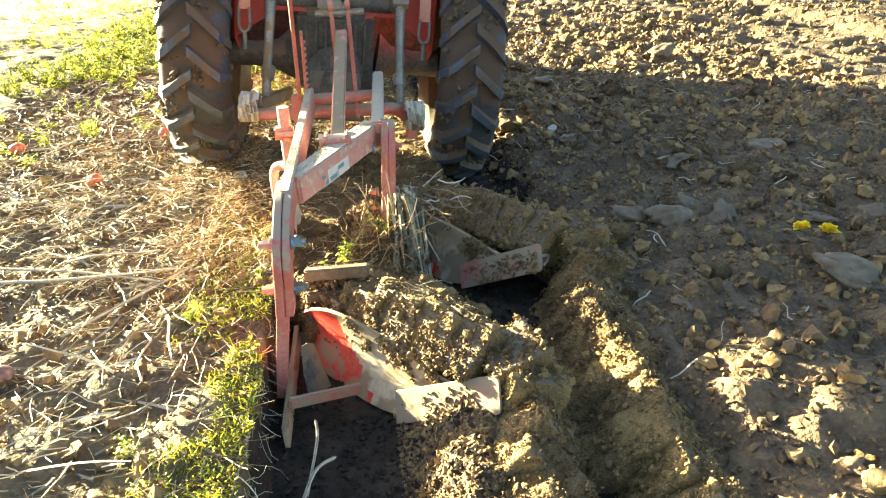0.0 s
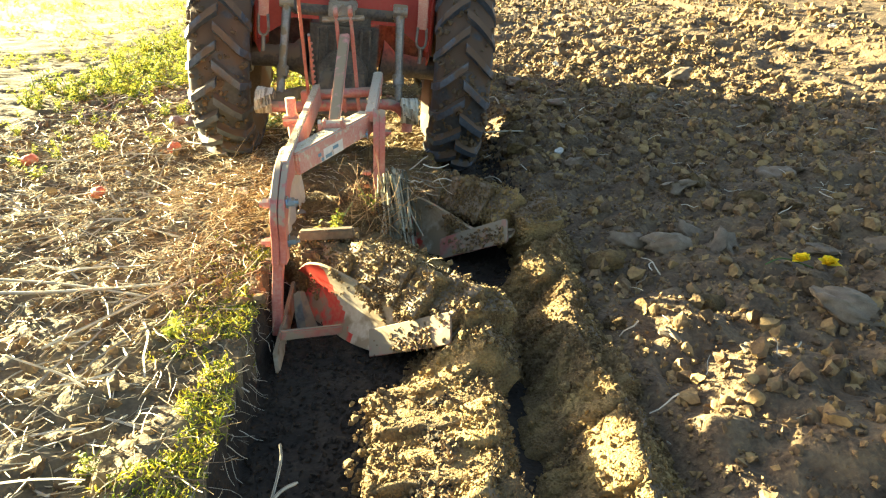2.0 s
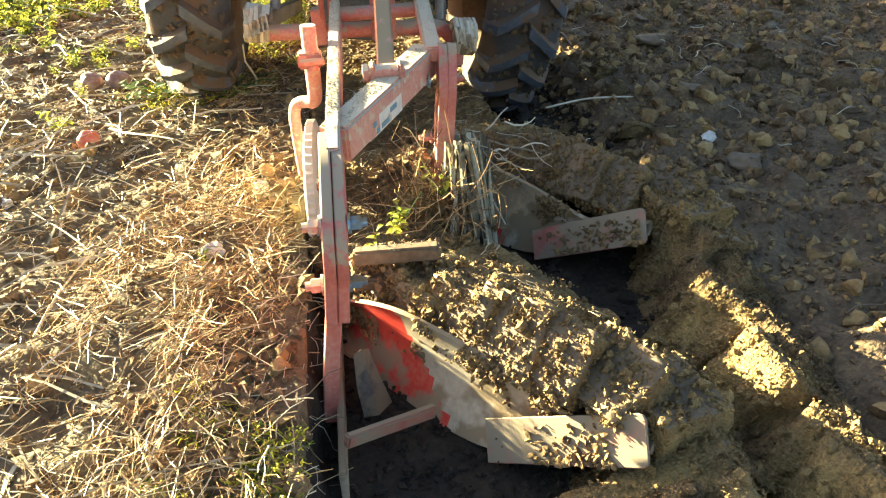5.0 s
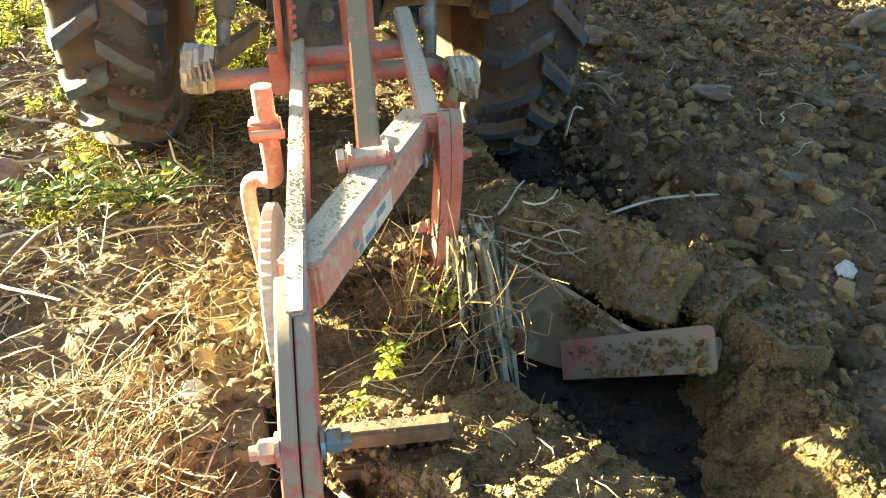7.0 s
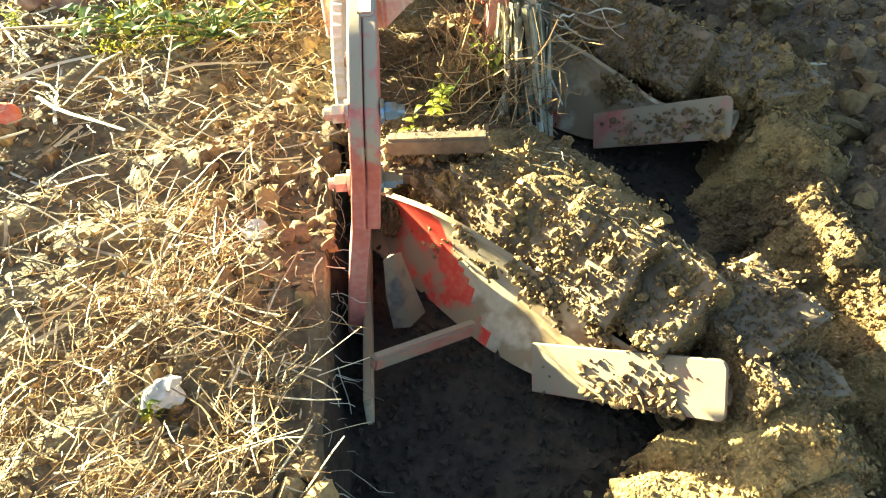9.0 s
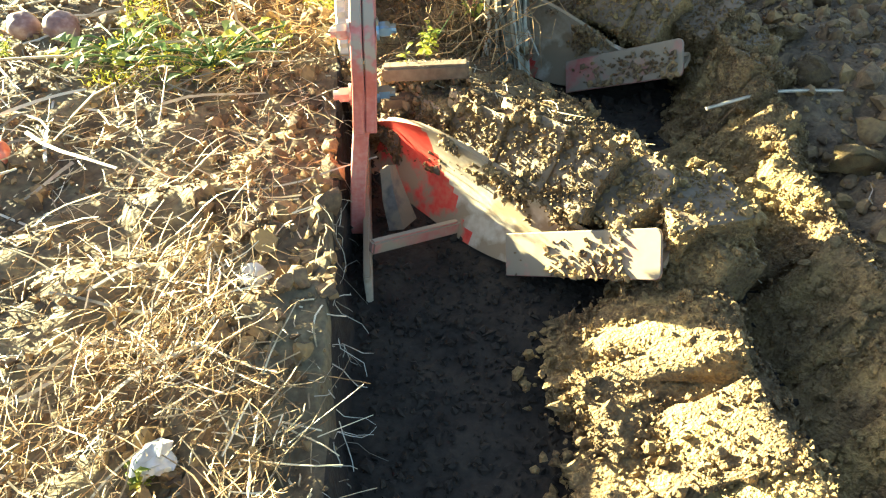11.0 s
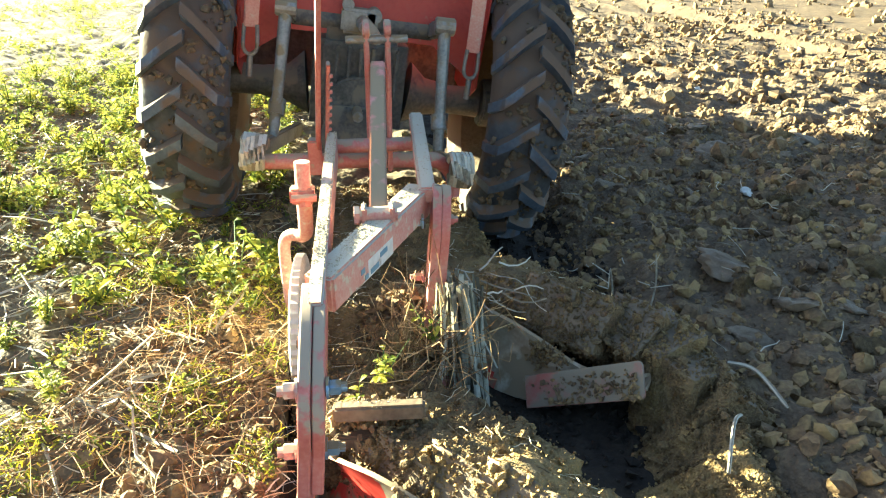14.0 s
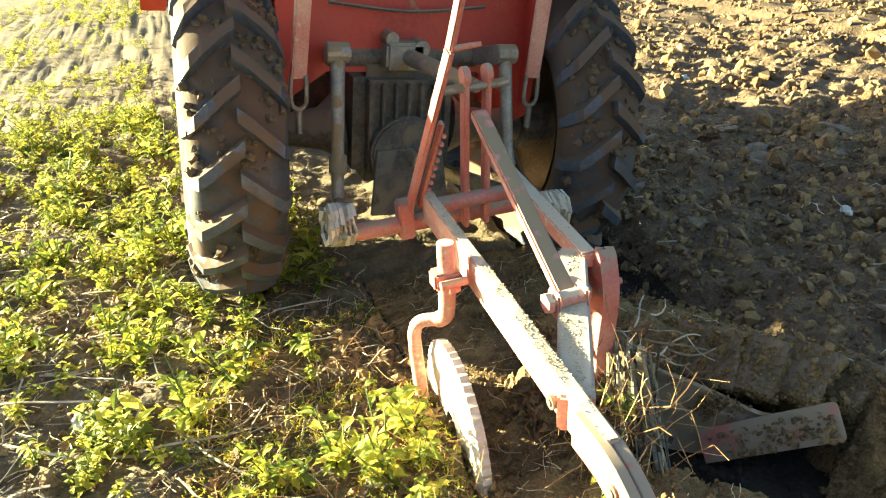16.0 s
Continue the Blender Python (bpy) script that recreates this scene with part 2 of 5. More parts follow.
def tube(points, r, sides=8, bm=None, flat=1.0):
    """A bent rod through points."""
    one = bmesh.new()
    pts = [Vector(p) for p in points]
    rings = []
    for k, p in enumerate(pts):
        d = (pts[min(k + 1, len(pts) - 1)] - pts[max(k - 1, 0)]).normalized()
        side = d.cross(Vector((0.13, 0.2, 0.97))).normalized()
        other = side.cross(d)
        rr = r[k] if isinstance(r, (list, tuple)) else r
        rings.append([one.verts.new(p + side * math.cos(6.2832 * j / sides) * rr + other * math.sin(6.2832 * j / sides) * rr * flat) for j in range(sides)])
    for p, q in zip(rings, rings[1:]):
        for j in range(sides):
            one.faces.new((p[j], p[(j + 1) % sides], q[(j + 1) % sides], q[j]))
    one.faces.new(rings[0][::-1])
    one.faces.new(rings[-1])
    bmesh.ops.recalc_face_normals(one, faces=one.faces[:])
    return merge(bm, one)


def bend(points, n=6):
    """A smooth line through points."""
    pts, out = [Vector(p) for p in points], []
    for k in range(len(pts) - 1):
        a, b = pts[max(k - 1, 0)], pts[k]
        c, d = pts[k + 1], pts[min(k + 2, len(pts) - 1)]
        for j in range(n):
            t = j / n
            out.append(0.5 * ((2 * b) + (c - a) * t + (2 * a - 5 * b + 4 * c - d) * t * t + (3 * b - a - 3 * c + d) * t**3))
    return out + [pts[-1]]


def plate(outline, thick, bevel=0.003, m=Matrix()):
    """A flat plate: its outline in x and y, its thickness along z."""
    bm = bmesh.new()
    f = bm.faces.new([bm.verts.new((x, y, -thick / 2)) for x, y in outline])
    got = bmesh.ops.extrude_face_region(bm, geom=[f])
    bmesh.ops.translate(bm, vec=(0, 0, thick), verts=[v for v in got["geom"] if isinstance(v, bmesh.types.BMVert)])
    bmesh.ops.recalc_face_normals(bm, faces=bm.faces[:])
    if bevel:
        bmesh.ops.bevel(bm, geom=[e for e in bm.edges if e.calc_face_angle(0) > 0.6], offset=bevel, segments=1, affect="EDGES")
    bmesh.ops.transform(bm, matrix=m, verts=bm.verts)
    return bm


def surface(grid, thick, jitter=0.0):
    """A sheet of that thickness through rows of places."""
    g = np.array(grid, float)
    nu, nv = g.shape[:2]
    du, dv = np.gradient(g, axis=0), np.gradient(g, axis=1)
    nrm = np.cross(du, dv)
    nrm /= np.linalg.norm(nrm, axis=2, keepdims=True) + 1e-9
    v = np.concatenate([(g + nrm * thick / 2).reshape(-1, 3), (g - nrm * thick / 2).reshape(-1, 3)])
    n, faces = nu * nv, []
    for a in range(nu - 1):
        for b in range(nv - 1):
            q = [a * nv + b, (a + 1) * nv + b, (a + 1) * nv + b + 1, a * nv + b + 1]
            faces += [q, [k + n for k in q[::-1]]]
    rim = [a * nv for a in range(nu)] + [(nu - 1) * nv + b for b in range(1, nv)] + [a * nv + nv - 1 for a in range(nu - 2, -1, -1)] + list(range(nv - 2, 0, -1))
    for a, b in zip(rim, rim[1:] + rim[:1]):
        faces.append([b, a, a + n, b + n])
    return v, faces


def clod_shapes(count, level, rough, seed):
    """Broken lumps of soil about one across: verts and faces."""
    out = []
    for k in range(count):
        bm = bmesh.new()
        bmesh.ops.create_icosphere(bm, subdivisions=max(level, 1), radius=0.5)
        v = np.array([w.co for w in bm.verts])
        f = np.array([[w.index for w in p.verts] for p in bm.faces])
        bm.free()
        off = np.array([k * 7.7 + seed, k * 3.1, seed * 1.7])
        cut = np.random.default_rng(seed * 100 + k)
        for _ in range(9):
            d = cut.normal(size=3)
            d /= np.linalg.norm(d)
            over = np.maximum(0, v @ d - cut.uniform(0.2, 0.42))
            v = v - over[:, None] * d
        v = v * (0.75 + 0.6 * fbm(v * 2.6 + off, 2))[:, None]
        v = v + rough * (np.stack([fbm(v * 7 + off + 9 * j, 3) for j in range(3)], 1) - 0.5)
        out.append((v, f))
    return out


def nub_shapes(count):
    """Crumbs of few faces, about one across."""
    out = []
    r = np.random.default_rng(51)
    for k in range(count):
        v = np.array([(1, 0, 0), (-1, 0, 0), (0, 1, 0), (0, -1, 0), (0, 0, 1), (0, 0, -1)]) * 0.55 * r.uniform(0.75, 1.2, (6, 1)) + r.normal(0, 0.09, (6, 3))
        f = np.array([(0, 2, 4), (2, 1, 4), (1, 3, 4), (3, 0, 4), (2, 0, 5), (1, 2, 5), (3, 1, 5), (0, 3, 5)])
        out.append((v * r.uniform(0.7, 1.2, 3), f))
    return out


def turns(n, rng, tilt=math.pi):
    """Random turns, as rows of matrices."""
    q = rng.normal(size=(n, 4))
    q /= np.linalg.norm(q, axis=1, keepdims=True)
    w, x, y, z = q.T
    return np.stack([1 - 2 * (y * y + z * z), 2 * (x * y - z * w), 2 * (x * z + y * w), 2 * (x * y + z * w), 1 - 2 * (x * x + z * z), 2 * (y * z - x * w),
                     2 * (x * z - y * w), 2 * (y * z + x * w), 1 - 2 * (x * x + y * y)], 1).reshape(-1, 3, 3)


def scatter(shapes, places, sizes, rng, squash=0.75):
    """Copies of the shapes at the places, as one list of verts and faces."""
    which = rng.integers(len(shapes), size=len(places))
    vs, fs, at = [], [], 0
    for k, (v, f) in enumerate(shapes):
        sel = which == k
        n = sel.sum()
        if not n:
            continue
        m = turns(n, rng)
        w = np.einsum("nij,vj->nvi", m, v * np.array([1, 1, squash])) * sizes[sel][:, None, None] + places[sel][:, None]
        vs.append(w.reshape(-1, 3))
        fs.append((f[None] + (np.arange(n) * len(v))[:, None, None] + at).reshape(-1, 3))
        at += n * len(v)
    return np.concatenate(vs), np.concatenate(fs)


def strands(starts, dirs, lengths, radii, rng, curl=0.25, knots=4):
    """Thin bent stems, three-sided, as verts and faces."""
    n = len(starts)
    d = dirs / np.linalg.norm(dirs, axis=1, keepdims=True)
    side = np.cross(d, rng.normal(size=(n, 3)))
    side /= np.linalg.norm(side, axis=1, keepdims=True)
    other = np.cross(d, side)
    t = np.linspace(0, 1, knots)
    arc = curl * (rng.random(n) - 0.3)
    wave = curl * 0.5 * rng.normal(size=n)
    centre = (starts[:, None] + d[:, None] * (t[None, :, None] * lengths[:, None, None])
              + side[:, None] * (np.sin(t * 3.14)[None, :, None] * (arc * lengths)[:, None, None])
              + other[:, None] * (np.sin(t * 6.28)[None, :, None] * (wave * lengths)[:, None, None] * 0.5))
    ring = []
    for j in range(3):
        a = 2.094 * j
        ring.append(centre + (side * math.cos(a) + other * math.sin(a))[:, None] * radii[:, None, None] * (1 - 0.35 * t)[None, :, None])
    v = np.stack(ring, 2).reshape(-1, 3)
    base = (np.arange(n) * knots * 3)[:, None, None]
    f = []
    for k in range(knots - 1):
        for j in range(3):
            a, b = k * 3 + j, k * 3 + (j + 1) % 3
            f.append([a, b, b + 3, a + 3])
    return v, (np.array(f)[None] + base).reshape(-1, 4)


def join(*pieces):
    vs, fs, at = [], [], 0
    for v, f in pieces:
        v = np.asarray(v)
        vs.append(v)
        fs += [[i + at for i in q] for q in (f if isinstance(f, list) else f.tolist())]
        at += len(v)
    return np.concatenate(vs), fs


rng = np.random.default_rng(4)
FINE = clod_shapes(6, 2, 0.35, 3)
COARSE = clod_shapes(8, 1, 0.3, 11)
CRUMB = clod_shapes(8, 1, 0.25, 17)
NUB = nub_shapes(12)
BIG = clod_shapes(5, 3, 0.4, 29)
SPECK = [(np.array([(1, 1, 1), (1, -1, -1), (-1, 1, -1), (-1, -1, 1)]) * 0.4 * k, np.array([(0, 1, 2), (0, 3, 1), (0, 2, 3), (1, 3, 2)])) for k in (np.array([1, 0.8, 0.6]), np.array([0.7, 1, 0.9]), np.array([1, 1, 0.7]))]

# ---- the ground: one sheet with the open furrow ----
BANK, FURROW_FLOOR, FIELD = -0.095, -0.235, -0.04
STRIP_END = 5.4          # the plough gets no further than this
WHEEL_FURROW = (0.62, 1.12)


def ground_height(x, y):
    """Untilled to the left of the bank, trench and wheel furrow, then the tilled land."""
    p = np.stack([x, y, 0 * x], 1)
    left = FIELD + 0.05 * (fbm(p * 1.6, 3) - 0.5) + 0.085 * (fbm(p * 8 + 5, 4) - 0.5) + 0.03 * (fbm(p * 27 + 8, 3) - 0.5)
    edge = BANK + 0.05 * (fbm(p * np.array([0, 5, 0]) + 3, 3) - 0.5) + 0.03 * (fbm(p * np.array([0, 22, 6]), 3) - 0.5)
    floor = FURROW_FLOOR + 0.035 * (fbm(p * 14, 4) - 0.5)
    ridge = 0.17 * np.exp(-(((x - 0.52) / 0.14) ** 2))
    floor = floor + ridge * np.clip((0.1 - y) / 0.3, 0, 1) * (0.55 + 0.8 * fbm(p * 7, 3))
    right = -0.09 + 0.09 * (fbm(p * 2.2 + 9, 3) - 0.5) + 0.16 * (fbm(p * 7 + 1, 5) - 0.5)
    right = np.where(x > 5, right * 0.6 + 0.05, right)
    wall = np.clip((x - edge) / 0.022, 0, 1)
    z = left * (1 - wall) + floor * wall
    rise = np.clip((x - WHEEL_FURROW[1] + 0.1 + 0.1 * (fbm(p * 4, 2) - 0.5)) / 0.2, 0, 1)
    z = z * (1 - rise) + right * rise
    solid = np.clip((y - STRIP_END) / 0.05, 0, 1) * np.clip((WHEEL_FURROW[0] - x) / 0.02, 0, 1)
    z = z * (1 - solid) + left * solid
    return z


def steps(a, b, fine, lo, hi, grow=1.22):
    mid = list(np.arange(lo, hi, fine))
    up, d, v = [], fine, hi
    while v < b:
        up.append(v)
        d *= grow
        v += d
    down, d, v = [], fine, lo - fine
    while v > a:
        down.append(v)
        d *= grow
        v -= d
    return np.array(down[::-1] + mid + up)


def build_ground():
    xs, ys = steps(-140, 140, 0.02, -2.2, 3.6, 1.09), steps(-25, 260, 0.025, -1.6, 7.6, 1.09)
    xs = np.unique(np.round(np.concatenate([xs, BANK + np.arange(-0.05, 0.07, 0.006)]), 4))
    gx, gy = np.meshgrid(xs, ys, indexing="ij")
    z = ground_height(gx.ravel(), gy.ravel())
    v = np.stack([gx.ravel(), gy.ravel(), z], 1)
    nx, ny = len(xs), len(ys)
    a = (np.arange(nx - 1)[:, None] * ny + np.arange(ny - 1)[None]).ravel()
    f = np.stack([a, a + ny, a + ny + 1, a + 1], 1)
    ob = part("ground", (v, f), [M["field"], M["soil"], M["damp_shaded"]], None)
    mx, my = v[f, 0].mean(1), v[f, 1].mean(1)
    # Index 2, the soil with shade in its colour, fills trench and wheel furrow.
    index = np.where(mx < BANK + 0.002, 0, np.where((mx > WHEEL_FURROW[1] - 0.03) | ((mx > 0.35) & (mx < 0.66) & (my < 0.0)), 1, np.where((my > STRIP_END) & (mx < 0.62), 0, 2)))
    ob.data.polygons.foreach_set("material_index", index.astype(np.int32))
    ob.data.shade_smooth()
    return tagged(ob, "loose brown field soil with an open plough furrow", "ground", kind="structure")


ground = build_ground()


def clods(name, n, xr, yr, sizes, shapes, label, sink=0.25, seed=0, mat="clod", power=2.2):
    r = np.random.default_rng(seed)
    x, y = r.uniform(*xr, n), r.uniform(*yr, n)
    s = sizes[0] + (sizes[1] - sizes[0]) * r.random(n) ** power
    z = ground_height(x, y) + s * sink * r.uniform(0.2, 1.0, n)
    ob = part(name, scatter(shapes, np.stack([x, y, z], 1), s, r), M[mat], None)
    if len(shapes[0][0]) > 20:
        smooth(ob, 40)
    return tagged(ob, label, "soil", kind="stuff")


clods("tilled_clods", 7500, (1.0, 3.8), (-1.5, 6.5), (0.016, 0.09), FINE, "tumbled brown clods on the tilled land", sink=0.22, seed=1, power=3.5)
clods("tilled_crumbs", 24000, (0.95, 3.8), (-1.5, 6.5), (0.008, 0.03), NUB, "crumbs between the clods of the tilled land", sink=0.3, seed=12)
clods("tilled_clods", 7000, (1.0, 6.0), (2.0, 12.0), (0.02, 0.10), COARSE, "sunlit brown clods further out on the tilled land", sink=0.15, seed=2, power=3)
clods("tilled_clods", 6000, (2.0, 22.0), (5.0, 30.0), (0.04, 0.18), COARSE, "coarse clods out on the tilled land", sink=0.15, seed=3)
# Furrow crumbs share the floor's colour, darkened for the bank's shade.
clods("furrow_crumbs", 17000, (-0.07, 0.70), (-1.5, 5.2), (0.006, 0.03), NUB, "moist crumbs on the furrow floor, coloured dark for its shade", seed=4, mat="damp_shaded")
clods("ridge_crumbs", 14000, (0.30, 0.74), (-1.6, 0.05), (0.006, 0.024), NUB, "loose crumbs along the turned ridge", sink=0.35, seed=14, power=3)
clods("field_crumbs", 17000, (-2.2, -0.11), (-1.3, 7.5), (0.007, 0.034), NUB, "dry crumbs on the untilled ground", sink=0.25, seed=5, power=3)
clods("edge_clods", 1700, (-0.42, -0.085), (0.3, 5.2), (0.010, 0.075), FINE, "broken clods pushed up along the furrow edge", sink=0.12, power=4, seed=15)
clods("field_clods", 2600, (-2.2, -0.13), (-1.3, 6.0), (0.018, 0.075), FINE, "dry brown clods lying in the stubble", sink=0.2, power=4, seed=16)
clods("wheel_furrow_crumbs", 2500, (0.6, 1.15), (0.0, 7), (0.01, 0.05), NUB, "crumbs in the wheel furrow", seed=6, mat="damp_shaded")


def big_clods():
    """The lumps that stand out on the tilled land, each one by itself."""
    r = np.random.default_rng(8)
    shapes = []
    for k, (v, f) in enumerate(BIG):
        me = bpy.data.meshes.new("clod")
        me.from_pydata((v * np.array([1, 1, 0.62])).tolist(), [], f.tolist())
        me.materials.append(M["slice"])
        me.shade_smooth()
        shapes.append(me)
    for k in range(90):
        x, y = r.uniform(1.15, 3.4), r.uniform(-1.2, 6.5)
        s = 0.07 + 0.12 * r.random() ** 2
        z = float(ground_height(np.array([x]), np.array([y]))[0])
        ob = new("clod", shapes[k % len(shapes)])
        ob.matrix_world = pose(x, y, z + 0.02 * s, r.uniform(-25, 25), r.uniform(-25, 25), r.uniform(0, 360)) @ Matrix.Diagonal((s, s, s, 1))
        tagged(ob, "rough brown clod on the tilled land", "clod", "clods on the tilled land")


big_clods()


def soil_slabs():
    """Flat slabs with smooth cut faces, left by the last pass."""
    r = np.random.default_rng(18)
    shapes = []
    for v, f in BIG:
        me = bpy.data.meshes.new("soil_slab")
        me.from_pydata((v * np.array([1, 0.7, 0.3])).tolist(), [], f.tolist())
        me.materials.append(M["smear"])
        me.shade_smooth()
        shapes.append(me)
    for k in range(75):
        x, y = r.uniform(1.1, 3.2), r.uniform(-1.2, 7.0)
        s = 0.12 + 0.16 * r.random() ** 2
        ob = new("soil_slab", shapes[k % len(shapes)])
        z = float(ground_height(np.array([x]), np.array([y]))[0])
        ob.matrix_world = pose(x, y, z + 0.03 * s, r.uniform(-22, 22), r.uniform(-25, 25), r.normal() * 30 - 25) @ Matrix.Diagonal((s, s, s, 1))
        tagged(ob, "flat grey-brown slab of cut soil on the tilled land", "soil slab", "soil slabs on the tilled land")


soil_slabs()


# ---- the soil that the plough turns ----
def travel_at(t):
    return float(np.interp(t, [a for a, _ in TRAVEL], [b for _, b in TRAVEL]))


def time_at(s):
    return float(np.interp(s, [b for _, b in TRAVEL], [a for a, _ in TRAVEL]))


SLICE_LENGTH, SLICE_WIDTH, SLICE_THICK = 0.11, 0.36, 0.17
# How a slice lifts, slides to the right and rolls over: its place behind or ahead of the leg, then the shift, the roll and the turn.
LIFTING = [(0.54, 0.03, 0.0, 0, 0), (0.40, 0.085, 0.02, 2, 12), (0.24, 0.20, 0.06, 9, 28), (0.12, 0.295, 0.09, 19, 37), (0.0, 0.40, 0.09, 31, 38), (-0.14, 0.495, 0.055, 43, 33),
           (-0.30, 0.62, 0.0, 74, 20)]
# The rear body's slices come to lie flat in a bed, the front body's stay tilted against the tilled land.
TURNING = [LIFTING + [(-0.46, 0.565, -0.065, 132, 11), (-0.62, 0.485, -0.06, 160, 6), (-0.82, 0.455, -0.055, 168, 3)],
           LIFTING + [(-0.46, 0.60, -0.055, 114, 11), (-0.62, 0.55, -0.085, 132, 6), (-0.82, 0.51, -0.105, 138, 3)]]
SLICES = []


def slice_shape(seed, n=900, lumps=330, specks=2200):
    """A block of soil cut smooth on its land side and crumbling on its other faces, with bits of straw on its upper face."""
    r = np.random.default_rng(seed)
    bm = bmesh.new()
    bmesh.ops.create_cube(bm, size=1)
    bmesh.ops.subdivide_edges(bm, edges=bm.edges[:], cuts=9, use_grid_fill=True)
    v = np.array([w.co for w in bm.verts])
    f = [[w.index for w in p.verts] for p in bm.faces]
    bm.free()
    cut = v[:, 0] < -0.46
    v = v * np.array([SLICE_WIDTH, SLICE_LENGTH * 1.7, SLICE_THICK])
    q = v + seed * 1.37
    rough = np.where(cut, 0.45, 1.0)[:, None]
    v = v + 0.06 * rough * (np.stack([fbm(q * 14 + 31 * j, 5) for j in range(3)], 1) - 0.5)
    v = v + 0.016 * rough * (np.stack([vnoise(q * 75 + 7 * j) for j in range(3)], 1) - 0.5)

    def skin(count, share):
        side = r.choice(4, count, p=[share, (1 - share) * 0.3, (1 - share) * 0.4, (1 - share) * 0.3])
        x = np.where(side == 0, -0.49, np.where(side == 1, 0.5, r.uniform(-0.5, 0.5, count))) * SLICE_WIDTH
        z = np.where(side == 2, -0.5, np.where(side == 3, 0.48, r.uniform(-0.5, 0.5, count))) * SLICE_THICK
        return np.stack([x, r.uniform(-0.85, 0.85, count) * SLICE_LENGTH, z], 1) + r.normal(0, 0.008, (count, 3))

    fine = scatter(NUB, skin(n, 0.40), 0.005 + 0.013 * r.random(n) ** 2.5, r)
    grains = scatter(SPECK, skin(specks, 0.34), 0.004 + 0.010 * r.random(specks) ** 2, r)
    coarse = scatter(COARSE, skin(lumps, 0.24), 0.010 + 0.032 * r.random(lumps) ** 2.5, r)
    spilt = np.stack([r.uniform(0.12, 0.25, 90), r.uniform(-0.9, 0.9, 90) * SLICE_LENGTH, r.uniform(-0.10, 0.03, 90)], 1)
    loose = scatter(COARSE, spilt, 0.01 + 0.03 * r.random(90) ** 2, r)
    k = 7
    st = strands(np.stack([r.uniform(-0.14, 0.13, k), r.uniform(-0.04, 0.04, k), np.full(k, SLICE_THICK / 2 + 0.008)], 1), np.stack([r.normal(size=k), r.normal(size=k), 0.12 * r.normal(size=k)], 1),
                 r.uniform(0.04, 0.12, k), r.uniform(0.0008, 0.002, k), r)
    out = []
    for name, mat, (vv, ff) in (("soil_slice", "slice", join((v, f), fine, grains, coarse, loose)), ("straw", "straw", st)):
        me = bpy.data.meshes.new(name)
        me.from_pydata(vv.tolist(), [], ff if isinstance(ff, list) else ff.tolist())
        me.materials.append(M[mat])
        me.polygons.foreach_set("use_smooth", np.full(len(ff), True) if name == "straw" else np.arange(len(ff)) < len(f))
        if name == "soil_slice":
            me.materials.append(M["smear"])
            flat = np.zeros(len(ff), np.int32)
            flat[:len(f)] = [all(cut[i] for i in q) for q in f]
            me.polygons.foreach_set("material_index", flat)
        out.append(me)
    return out


def build_slices():
    kinds = [slice_shape(k) for k in range(12)]
    r = np.random.default_rng(21)
    for body, (ox, oy) in enumerate(((0.0, 0.0), (0.32, 0.81))):
        y = -1.5
        while y < STRIP_END:
            mesh, litter = kinds[int(r.integers(12))]
            ob = new("soil_slice", mesh)
            tagged(new("straw", litter), kind="stuff").parent = ob
            tagged(ob, "crumbling slice of brown soil with one smooth cut face", "soil slice", "soil slices turned by the plough")
            SLICES.append((ob, TURNING[body], 0.078 + ox + 0.05 * body, oy, y, r.uniform(-1, 1, 6) + np.array([0, 0, 0.3 * body, 0, 0, 0])))
            y += SLICE_LENGTH


build_slices()


def slice_pose(x0, y, row, w):
    """Where a slice is at a row of TURNING, with some play that grows as it breaks away."""
    at, dx, dz, roll, yaw = row
    loose = min(1.0, roll / 100) ** 2
    return pose(x0 + dx + 0.035 * w[0] * loose, y + 0.04 * loose * w[1] + 0.05 * loose, FIELD - 0.01 - SLICE_THICK / 2 + dz + 0.02 * w[2] * loose,
                10 * w[3] * loose, roll + 12 * w[4] * loose, yaw + 14 * w[5] * loose)


# ---- the tractor ----
TYRE_R, TYRE_W, TRACK = 0.62, 0.325, 1.33


def tyre_mesh():
    """The carcass of a tractor tyre, its axle along x."""
    w = TYRE_W / 2
    prof = [(0.36, -0.62 * w), (0.40, -0.8 * w), (0.465, -1.0 * w), (0.515, -0.97 * w), (0.555, -0.82 * w), (0.583, -0.45 * w), (0.592, 0), (0.583, 0.45 * w),
            (0.555, 0.82 * w), (0.515, 0.97 * w), (0.465, w), (0.40, 0.8 * w), (0.36, 0.62 * w)]
    n, v, f = 64, [], []
    for k in range(n):
        a = 2 * math.pi * k / n
        v += [(x, r * math.cos(a), r * math.sin(a)) for r, x in prof]
    m = len(prof)
    for k in range(n):
        for j in range(m - 1):
            a, b = k * m + j, (k + 1) % n * m + j
            f.append([a, b, b + 1, a + 1])
    return np.array(v), f


